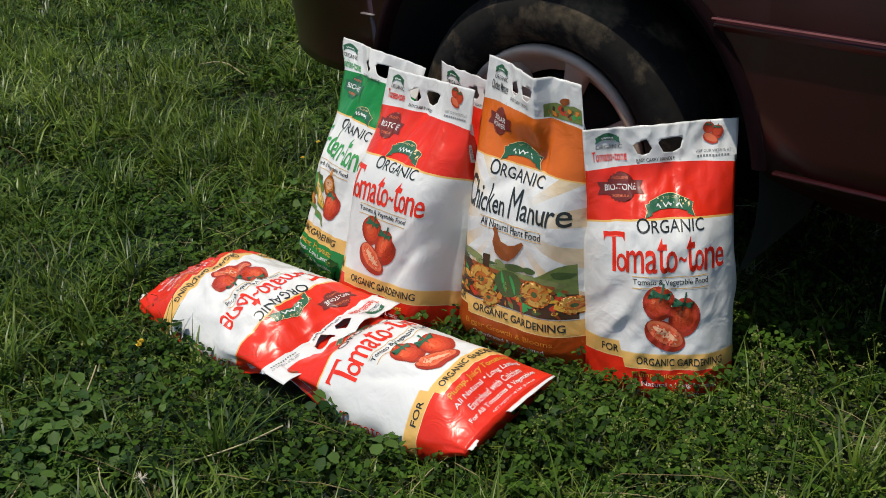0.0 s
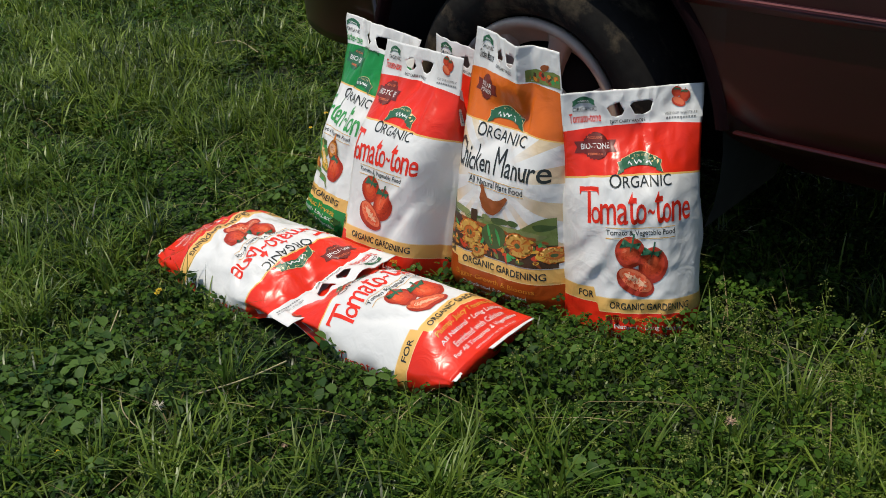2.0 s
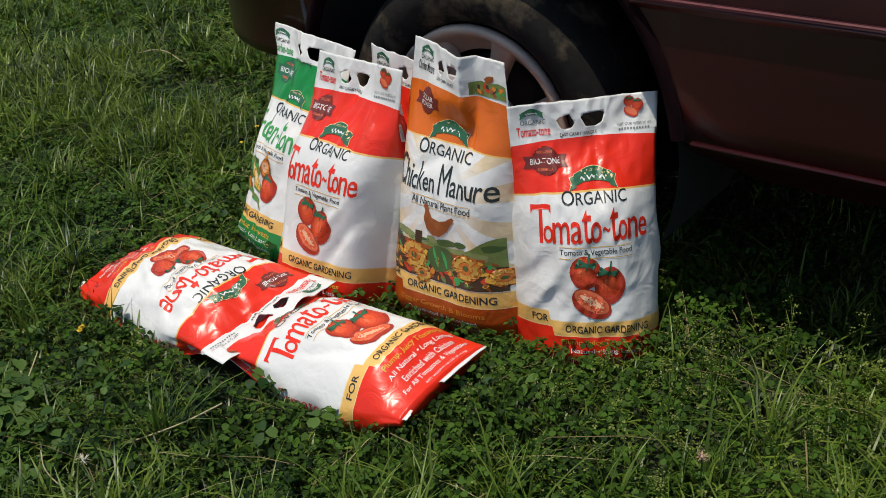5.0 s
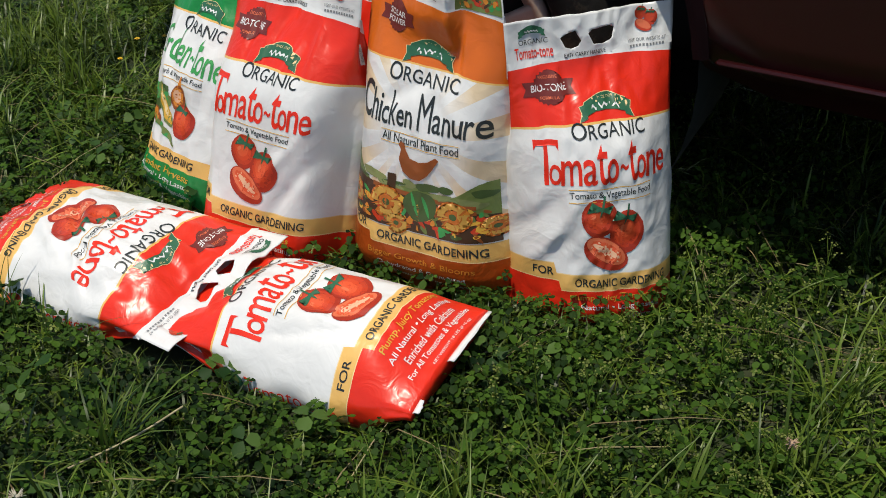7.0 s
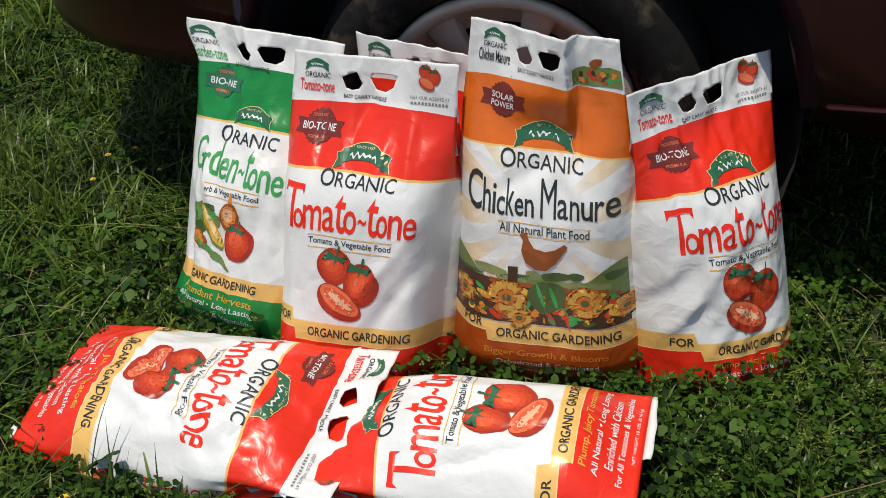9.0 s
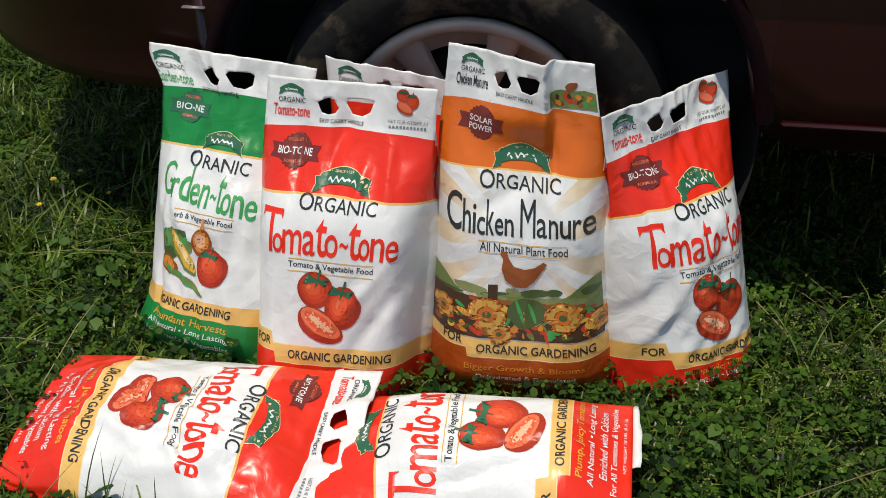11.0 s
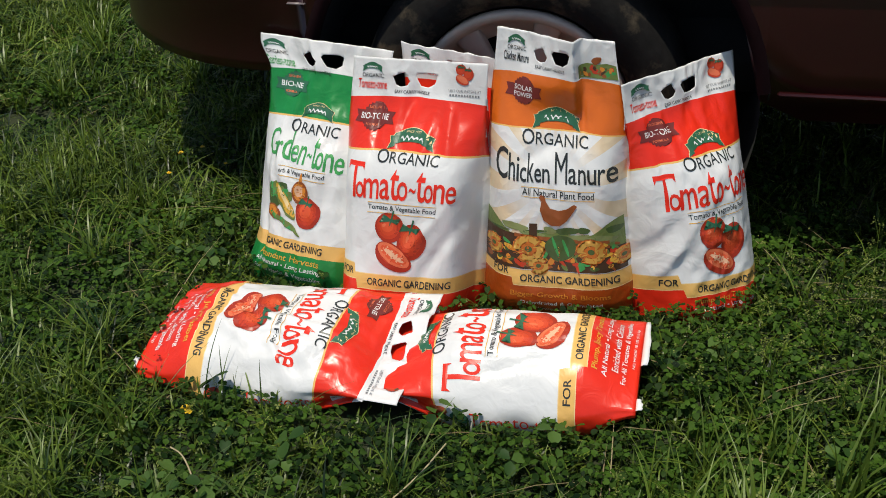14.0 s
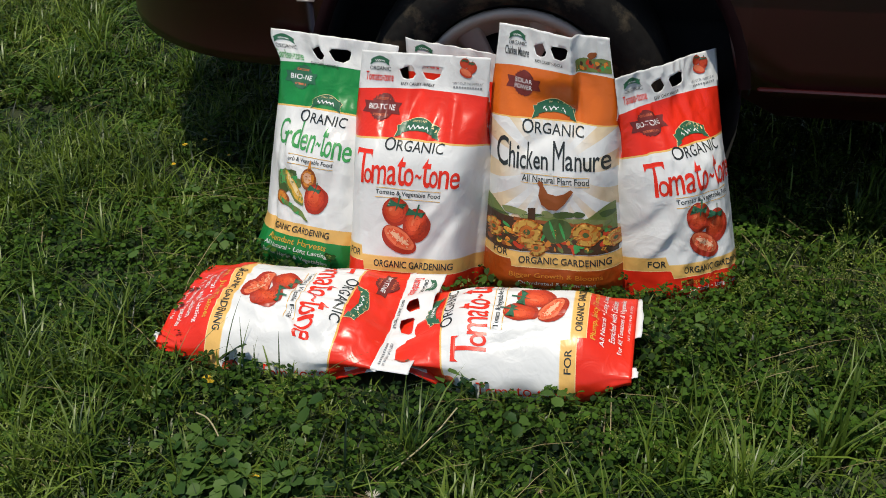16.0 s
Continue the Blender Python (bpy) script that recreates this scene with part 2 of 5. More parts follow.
def ground_z(x, y):
    z = -0.045 + 0.030 * noise.noise(Vector((x * 0.9, y * 0.9, 3.1))) + 0.012 * noise.noise(Vector((x * 4, y * 4, 7.7)))
    z += 0.05 * smooth01(x, 0.40, 0.75) * smooth01(-y, 0.15, 0.45)
    z += 0.03 * smooth01(y, 0.2, 2.0)
    flat = smooth01(math.hypot(x, y + 0.3), 0.5, 1.1)
    mound = 0.034 * math.exp(-((x - 0.33) / 0.14) ** 2 - ((y + 0.56) / 0.16) ** 2) + 0.020 * math.exp(-((x + 0.74) / 0.12) ** 2 - ((y + 0.44) / 0.18) ** 2)
    return z * (0.35 + 0.65 * flat) - 0.02 * (1 - flat) + mound

# ---- ground ----
bm = bmesh.new()
xs = [-400, -60, -15] + [-6 + 0.12 * i for i in range(101)] + [15, 60, 400]
ys = [-400, -60, -15] + [-5 + 0.12 * i for i in range(101)] + [15, 60, 400]
gv = [[bm.verts.new((x, y, ground_z(x, y))) for x in xs] for y in ys]
for j in range(len(ys) - 1):
    for i in range(len(xs) - 1):
        bm.faces.new((gv[j][i], gv[j][i + 1], gv[j + 1][i + 1], gv[j + 1][i]))
tagged(part("ground", bm, M["soil"]), "dark lawn soil under the grass and clover", "ground", kind="structure")


# ---- bags ----
class Bag:
    """A filled film bag. The four corners of its front sheet set its pose; a is -1 to 1 across, v is 0 to 1 upwards."""

    def __init__(self, name, tl, tr, bl, br, W, H, bulge, deep, material, label, crease=1.0, seed=0.0, folds=(), head=0.875, crimp=None, spread=0.035, puff=0.030, full=0.42, toe=0.0, dx=0.0, crackle=0.0, sx=1.0, waist=-0.03, heel=0.62, inset=0.0, square=2.8, vmap=((0, 0), (1, 1))):
        self.tl, self.tr, self.bl, self.br = (Vector(q) for q in (tl, tr, bl, br))
        self.W, self.H, self.bulge, self.deep, self.crease, self.seed, self.folds, self.head = W, H, bulge, deep, crease, seed, folds, head
        self.crimp, self.spread, self.puff, self.full, self.toe, self.dx, self.crackle = crimp, spread, puff, full, toe, dx, crackle
        self.sx, self.waist, self.heel, self.inset, self.square, self.vmap = sx, waist, heel, inset, square, vmap
        across = (self.tr - self.tl + self.br - self.bl).normalized()
        up = (self.tl - self.bl + self.tr - self.br).normalized()
        self.n = across.cross(up).normalized()
        self.up = up
        self.across = across
        self.NA, self.NV, self.NG = 44, 76, 10
        self.root = thing(name, (self.bl + self.br) / 2)
        tagged(self.root, label, "bag")
        self.material = material
        self.build()

    def flat(self, a, v):
        s = (a + 1) / 2
        lo, hi = self.bl.lerp(self.br, s), self.tl.lerp(self.tr, s)
        p = lo.lerp(hi, v)
        if self.inset:
            p += (self.br - self.bl).normalized() * self.inset * (1 - s) * smooth01(v, 0.0, 0.22) * (1 - smooth01(v, 0.86, 0.98))
        return p

    def printed(self, v, back=False):
        """Where a height of the print lies on the bag, or back again: the film creeps over the filling."""
        p = [q[::-1] for q in self.vmap] if back else self.vmap
        return float(np.interp(v, [q[0] for q in p], [q[1] for q in p]))

    def fill(self, v):
        return (self.heel + (1 - self.heel) * smooth01(v, 0.0, 0.10 + 0.10 * (self.heel < 0.5))) * (1 - smooth01(v, self.full, self.head + 0.03)) if v < 0.9 else 0.0

    def wrinkle(self, a, v):
        p = Vector((a * 1.6 + self.seed * 7, v * 3.2, self.seed * 3))
        w = noise.noise(p * 1.1) * 0.007
        q = Vector((a * 2.2 + v * 2.0, v * 3.0 - a * 0.8, self.seed + 5))
        w += (0.5 - abs(noise.noise(q * 1.5))) * 0.008
        q2 = Vector((a * 4.0 - v * 3.0, v * 7.0 + a * 2.0, self.seed + 9))
        w += (0.4 - abs(noise.noise(q2 * 1.2))) * 0.004
        w *= self.crease * (0.35 + 0.65 * smooth01(v, 0.02, 0.2))
        if self.crackle:
            q3 = Vector((a * 5.0 + v * 4.0, v * 13.0 - a * 3.0, self.seed + 21))
            w += (0.35 - abs(noise.noise(q3))) * self.crackle
        for a0, v0, ra, rv, tilt, amp in self.folds:
            da, dv = (a - a0), (v - v0)
            x = (da * math.cos(tilt) + dv * 2 * math.sin(tilt)) / ra
            y = (-da * math.sin(tilt) + dv * 2 * math.cos(tilt)) / rv
            w += amp * math.exp(-x * x - y * y)
        if self.crimp:
            a0, amp = self.crimp
            w += amp * (1 - smooth01(a, a0 - 0.02, a0 + 0.07)) * smooth01(a, -1.0, a0) * smooth01(v, 0.73, 0.85)
        w += 0.006 * self.crease * smooth01(v, 0.82, 0.95) * math.sin(a * 4.5 + self.seed * 2.1)
        return w

    def front(self, a, v, lift=0.0):
        f = self.fill(v)
        edge = 1 - abs(a) ** self.square
        out = self.bulge * f * edge + self.wrinkle(a, v) * (0.25 + 0.75 * edge)
        wide = 1 + self.spread * f * (1 - v) + self.waist * smooth01(v, 0.45, 0.75) * (1 - smooth01(v, 0.75, 1.0))
        return self.flat(a * wide, v) + self.n * (out + lift)

    def back(self, a, v):
        f = self.fill(v)
        wide = 1 + self.spread * f * (1 - v) + self.waist * smooth01(v, 0.45, 0.75) * (1 - smooth01(v, 0.75, 1.0))
        return self.flat(a * wide, v) - self.n * (self.deep * f * (1 - 0.25 * abs(a) ** 3) + 0.002 - self.wrinkle(-a, v) * 0.3) - self.up * self.toe * (1 - smooth01(v, 0.0, 0.16))

    def side(self, sgn, b, v, lift=0.0):
        """b: 0 at the front edge, 1 at the back edge."""
        p, q = self.front(sgn, v), self.back(sgn, v)
        f = self.fill(v)
        puff = self.puff * f - 0.015 * smooth01(v, 0.5, 0.75) * (1 - smooth01(v, 0.8, 0.9))
        crumple = 0.006 * self.crease * noise.noise(Vector((b * 2.0, v * 9, self.seed + sgn * 4)))
        return p.lerp(q, b) + self.across * sgn * ((puff * 4 * b * (1 - b)) + crumple * 4 * b * (1 - b) + lift)

    def build(self):
        bm = bmesh.new()
        uvl = bm.loops.layers.uv.new("print")
        NA, NV, NG = self.NA, self.NV, self.NG
        top = self.head
        rows = []
        for j in range(NV + 1):
            v = top * j / NV
            ring = [(self.front(-1 + 2 * i / NA, v), i / NA) for i in range(NA + 1)]
            ring += [(self.side(1, k / NG, v), 1 + 0.3 * k / NG) for k in range(1, NG)]
            ring += [(self.back(1 - 2 * i / NA, v), 1.3 + i / NA) for i in range(0, NA + 1)]
            ring += [(self.side(-1, 1 - k / NG, v), -0.3 + 0.3 * k / NG) for k in range(1, NG)]
            rows.append([(bm.verts.new(p), u, v) for p, u in ring])
        n = len(rows[0])
        for j in range(NV):
            for i in range(n):
                q = (rows[j][i], rows[j][(i + 1) % n], rows[j + 1][(i + 1) % n], rows[j + 1][i])
                f = bm.faces.new([k[0] for k in q])
                for lp, k in zip(f.loops, q):
                    u = k[1]
                    lp[uvl].uv = (u, self.printed(k[2], True))
        f = bm.faces.new([k[0] for k in reversed(rows[0])])
        for lp in f.loops:
            lp[uvl].uv = (0.5, 0.45 if self.toe > 0.03 else 0.01)
        self.body = part("body", bm, self.material, self.root)

    def decal(self, bm, name, material, layer=1, where="front", label="", parent=None):
        """Lays a flat print (metres from the middle of the foot) on the bag."""
        NA, NV = self.NA, self.NV
        for vt in bm.verts:
            vt.co.y = self.printed(vt.co.y / self.H) * self.H
        if where == "front":
            for vt in bm.verts:
                vt.co.x = vt.co.x * self.sx + self.dx
            for c, sg in ((self.W * 0.497, 1), (-self.W * 0.497, -1)):
                bmesh.ops.bisect_plane(bm, geom=bm.verts[:] + bm.edges[:] + bm.faces[:], dist=1e-6, plane_co=(c, 0, 0), plane_no=(sg, 0, 0), clear_outer=True)
            if not bm.faces:
                bm.free()
                return None
        xs = [v.co.x for v in bm.verts]
        ys = [v.co.y for v in bm.verts]
        if where == "front":
            lines_x = [(-1 + 2 * i / NA) * self.W / 2 for i in range(NA + 1)]
        else:
            lines_x = [0.0]
        step = self.head * self.H / NV
        lines_y = [step * j for j in range(int(self.H / step) + 1)]
        for c in lines_x:
            if min(xs) < c < max(xs):
                bmesh.ops.bisect_plane(bm, geom=bm.verts[:] + bm.edges[:] + bm.faces[:], dist=1e-6, plane_co=(c, 0, 0), plane_no=(1, 0, 0))
        for c in lines_y:
            if min(ys) < c < max(ys):
                bmesh.ops.bisect_plane(bm, geom=bm.verts[:] + bm.edges[:] + bm.faces[:], dist=1e-6, plane_co=(0, c, 0), plane_no=(0, 1, 0))
        lift = 0.0005 + 0.0004 * layer
        for vt in bm.verts:
            x, y = vt.co.x, vt.co.y
            if where == "front":
                vt.co = self.front(max(-1, min(1, x / (self.W / 2))), y / self.H, lift)
            elif where == "right":
                vt.co = self.side(1, min(0.97, max(0.03, 0.5 + x / self.deep)), y / self.H, lift)
            else:
                vt.co = self.side(-1, min(0.97, max(0.03, 0.5 - x / self.deep)), y / self.H, lift)
        return part(name, bm, material, parent or self.root, label)


garden = Bag("fertilizer_bag", (-0.540, 0.038, 0.448), (-0.242, -0.061, 0.445), (-0.592, -0.135, -0.045), (-0.325, -0.250, -0.045), 0.30, 0.53, 0.068, 0.11, M["garden"],
             "green and white plastic fertilizer bag leaning on the others", 1.4, 1.0, spread=0.0, puff=0.012, crackle=0.003, inset=0.030, dx=-0.016, sx=1.07, folds=((-0.33, 0.66, 0.05, 0.20, -0.25, -0.008), (-0.70, 0.42, 0.05, 0.30, 0.15, -0.008), (-0.62, 0.18, 0.06, 0.25, 0.2, -0.008)))
tomato = Bag("fertilizer_bag", (-0.320, -0.090, 0.446), (-0.042, -0.185, 0.467), (-0.347, -0.268, -0.078), (-0.090, -0.296, -0.078), 0.285, 0.55, 0.084, 0.12, M["tomato"],
             "red and white plastic fertilizer bag standing beside the green one", 0.7, 2.0, spread=0.05, puff=0.022, crackle=0.0015, full=0.55, waist=0.04, square=6.5,
             folds=((0.0, 0.86, 0.10, 0.10, 0.0, -0.010), (0.55, 0.78, 0.06, 0.20, 0.25, 0.008), (0.80, 0.45, 0.10, 0.35, 0.15, 0.008), (-0.1, 0.80, 0.05, 0.16, -0.2, -0.006), (-0.48, 0.78, 0.05, 0.22, 0.12, -0.008), (0.28, 0.74, 0.06, 0.25, -0.3, 0.008), (0.62, 0.34, 0.45, 0.06, 0.7, -0.008), (0.45, 0.42, 0.40, 0.05, 0.6, 0.006)))
manure = Bag("fertilizer_bag", (-0.026, -0.152, 0.531), (0.194, -0.198, 0.516), (-0.052, -0.255, -0.045), (0.258, -0.275, -0.045), 0.30, 0.60, 0.078, 0.13, M["manure"],
             "tall orange and white plastic manure bag leaning on the wheel", 0.8, 3.0, crimp=(0.36, 0.042), spread=0.05, crackle=0.002, waist=0.06, full=0.46, square=4.5,
             folds=((0.40, 0.74, 0.05, 0.16, 0.15, -0.012), (-0.2, 0.62, 0.5, 0.05, 0.3, -0.006), (0.5, 0.58, 0.4, 0.05, -0.5, 0.006)))
right = Bag("fertilizer_bag", (0.208, -0.219, 0.439), (0.435, -0.037, 0.439), (0.272, -0.308, -0.070), (0.517, -0.202, -0.075), 0.285, 0.53, 0.080, 0.10, M["tomato"],
            "crumpled red and white plastic fertilizer bag standing in the grass", 1.25, 4.0, spread=-0.02, puff=0.008, crackle=0.0065, full=0.55, vmap=((0, 0), (0.21, 0.19), (0.42, 0.40), (0.49, 0.478), (0.664, 0.664), (1, 1)),
            folds=((-0.92, 0.36, 0.35, 0.06, 0.5, -0.016), (-0.75, 0.30, 0.40, 0.05, 0.6, 0.012), (-0.6, 0.62, 0.10, 0.5, 0.1, -0.008), (-0.35, 0.80, 0.06, 0.22, 0.1, -0.007), (0.15, 0.84, 0.05, 0.18, -0.1, -0.006), (0.75, 0.5, 0.12, 0.5, 0.2, -0.008)))
behind = Bag("fertilizer_bag", (-0.233, -0.016, 0.449), (0.03, -0.09, 0.43), (-0.21, -0.12, -0.045), (0.05, -0.14, -0.045), 0.285, 0.53, 0.03, 0.10, M["tomato"],
             "red and white plastic fertilizer bag hidden behind the standing ones", 0.9, 5.0)
lying_m = Bag("fertilizer_bag", (-0.285, -0.632, 0.012), (-0.275, -0.37, 0.018), (0.232, -0.684, 0.035), (0.264, -0.445, 0.055), 0.285, 0.55, 0.060, 0.085, M["tomato"],
              "red and white fertilizer bag lying on its back in the grass", 0.9, 6.0, full=0.58, puff=0.014, toe=0.0, heel=0.22, sx=1.17, vmap=((0, 0), (0.155, 0.14), (0.246, 0.228), (0.37, 0.352), (0.49, 0.495), (0.664, 0.678), (1, 1)), crackle=0.002,
              folds=((-0.5, 0.33, 0.06, 0.30, 0.6, -0.006), (-0.35, 0.40, 0.06, 0.30, 0.5, 0.005), (-0.2, 0.30, 0.06, 0.30, 0.55, -0.005), (-0.65, 0.45, 0.06, 0.30, 0.5, -0.005)))
lying_k = Bag("fertilizer_bag", (-0.125, -0.370, 0.058), (-0.182, -0.672, 0.018), (-0.648, -0.284, 0.015), (-0.699, -0.554, 0.0), 0.285, 0.53, 0.055, 0.065, M["tomato"],
              "creased red and white plastic bag lying with its top over another", 1.9, 7.0, full=0.64, puff=0.012, heel=0.30, crackle=0.004, vmap=((0, 0), (0.21, 0.235), (0.37, 0.395), (0.49, 0.512), (0.664, 0.682), (0.72, 0.74), (0.80, 0.80), (1, 1)),
              folds=((0.25, 0.44, 0.9, 0.05, 0.55, -0.012), (0.5, 0.50, 0.6, 0.05, 0.35, 0.012), (0.4, 0.33, 0.5, 0.05, 0.75, 0.008), (-0.5, 0.52, 0.5, 0.06, -0.3, -0.008), (0.1, 0.87, 0.8, 0.03, 0.0, -0.006)))

# ---- prints on the bags ----
def poly(*loops):
    """A flat shape from one or more closed rings of (x, y); inner rings are holes."""
    bm = bmesh.new()
    if len(loops) == 1:
        bm.faces.new([bm.verts.new((x, y, 0)) for x, y in loops[0]])
        bmesh.ops.triangulate(bm, faces=bm.faces[:])
        return bm
    edges = []
    for ring in loops:
        vs = [bm.verts.new((x, y, 0)) for x, y in ring]
        edges += [bm.edges.new((vs[i], vs[(i + 1) % len(vs)])) for i in range(len(vs))]
    bmesh.ops.triangle_fill(bm, use_beauty=True, edges=edges)
    return bm


def oval(cx, cy, rx, ry, turn=0.0, n=22, wob=0.0):
    c, s = math.cos(turn), math.sin(turn)
    ring = []
    for i in range(n):
        t = 2 * math.pi * i / n
        r = 1 + wob * math.sin(3 * t + 1) + wob * 0.6 * math.sin(5 * t)
        x, y = rx * r * math.cos(t), ry * r * math.sin(t)
        ring.append((cx + x * c - y * s, cy + x * s + y * c))
    return ring


def star(cx, cy, r1, r2, n, squash=1.0, turn=0.0):
    return [(cx + (r1 if i % 2 == 0 else r2) * math.cos(math.pi * i / n + turn), cy + squash * (r1 if i % 2 == 0 else r2) * math.sin(math.pi * i / n + turn)) for i in range(2 * n)]


def box(cx, cy, w, h):
    return [(cx - w / 2, cy - h / 2), (cx + w / 2, cy - h / 2), (cx + w / 2, cy + h / 2), (cx - w / 2, cy + h / 2)]


M["meadow"] = ink("meadow_ink", (0.21, 0.24, 0.09))
LETTERS = {}


def words(body, cx, cy, w, h, weight=0.0, turn=0):
    """Lettering in the built-in font, fitted into a box w by h round (cx, cy). turn: quarter turns."""
    if (body, weight) not in LETTERS:
        cu = bpy.data.curves.new("lettering", "FONT")
        cu.body, cu.offset, cu.resolution_u, cu.fill_mode = body, weight, 3, "FRONT"
        ob = new("lettering", cu)
        bpy.context.view_layer.update()
        me = bpy.data.meshes.new_from_object(ob.evaluated_get(bpy.context.evaluated_depsgraph_get()))
        co = np.array([v.co[:2] for v in me.vertices])
        fs = [tuple(p.vertices) for p in me.polygons]
        lo, hi = co.min(0), co.max(0)
        LETTERS[(body, weight)] = ((co - (lo + hi) / 2) / (hi - lo), fs)
        bpy.data.objects.remove(ob)
        bpy.data.curves.remove(cu)
        bpy.data.meshes.remove(me)
    co, fs = LETTERS[(body, weight)]
    bm = bmesh.new()
    vs = []
    for x, y in co:
        x, y = x * w, y * h
        for _ in range(turn % 4):
            x, y = -y, x
        vs.append(bm.verts.new((cx + x, cy + y, 0)))
    for f in fs:
        try:
            bm.faces.new([vs[i] for i in f])
        except ValueError:
            pass
    bmesh.ops.remove_doubles(bm, verts=bm.verts[:], dist=1e-6)
    return bm


def header(bag, wave=0.0):
    """The flat top of a bag, with its two hand holes."""
    h0, H, W = bag.head * bag.H - 0.004, bag.H, bag.W
    n = 26
    top = [(W / 2 * (1 - 2 * i / n), H - 0.004 * abs(math.sin(i * 0.9 + bag.seed)) * wave) for i in range(n + 1)]
    low = [(-W / 2 + W * i / n, h0) for i in range(n + 1)]
    y = H - 0.040
    left = [(-0.052, y + 0.004), (-0.044, y - 0.012), (-0.034, y - 0.015), (-0.022, y - 0.012), (-0.017, y - 0.004), (-0.023, y + 0.006), (-0.027, y + 0.014), (-0.040, y + 0.010)]
    rgt = [(-0.006, y + 0.006), (0.004, y - 0.012), (0.022, y - 0.014), (0.036, y - 0.006), (0.041, y + 0.010), (0.033, y + 0.014), (0.012, y + 0.013), (0.000, y + 0.012)]
    bm = poly(low + top, left, rgt)
    uvl = bm.loops.layers.uv.new("print")
    xs = [(-1 + 2 * i / bag.NA) * W / 2 for i in range(1, bag.NA)]
    step = bag.head * H / bag.NV
    for c in xs:
        bmesh.ops.bisect_plane(bm, geom=bm.verts[:] + bm.edges[:] + bm.faces[:], dist=1e-6, plane_co=(c, 0, 0), plane_no=(1, 0, 0))
    k = bag.NV
    while k * step < H:
        bmesh.ops.bisect_plane(bm, geom=bm.verts[:] + bm.edges[:] + bm.faces[:], dist=1e-6, plane_co=(0, k * step, 0), plane_no=(0, 1, 0))
        k += 1
    for f in bm.faces:
        for lp in f.loops:
            lp[uvl].uv = (0.5 + lp.vert.co.x / W, bag.printed(lp.vert.co.y / H, True))
    for v in bm.verts:
        v.co = bag.front(v.co.x / (W / 2), v.co.y / H, -0.0002)
    bmesh.ops.recalc_face_normals(bm, faces=bm.faces[:])
    geo = bmesh.ops.solidify(bm, geom=bm.faces[:], thickness=0.0012)
    return part("handle_strip", bm, bag.material, bag.root, "white strip with two hand holes")


def shaded(bag, cx, cy, rx, ry, turn, tones, layer, parent=None, name="tomato_shape", label="", lx=-0.25, ly=0.25):
    """A printed round fruit in steps from its dark rim to its light cheek."""
    first = None
    n = len(tones)
    for i, m in enumerate(tones):
        f = 1 - 0.74 * i / n
        o = bag.decal(poly(oval(cx + lx * rx * (1 - f), cy + ly * ry * (1 - f), rx * f, ry * f, turn, 22, 0.02)), name if first is None else "tone", M[m], layer + 0.12 * i, label=label if first is None else "", parent=parent or first)
        first = first or o
    return first


def calyx(bag, cx, cy, r, parent, layer):
    """Thin pointed sepals and a short stalk."""
    ring = []
    for i in range(12):
        a = math.pi * i / 6 + 0.3
        q = r * (1.0 + 0.25 * math.sin(i * 2.3)) if i % 2 == 0 else r * 0.20
        ring.append((cx + q * math.cos(a), cy + 0.72 * q * math.sin(a)))
    bag.decal(poly(ring), "stalk", M["green"], layer, parent=parent)
    bag.decal(poly([(cx - r * 0.08, cy), (cx + r * 0.08, cy), (cx + r * 0.30, cy + r * 0.9), (cx + r * 0.14, cy + r * 0.95)]), "stalk", M["green"], layer + 0.2, parent=parent)


RIPE = ("tomdark", "tomred", "tommid", "tombright")


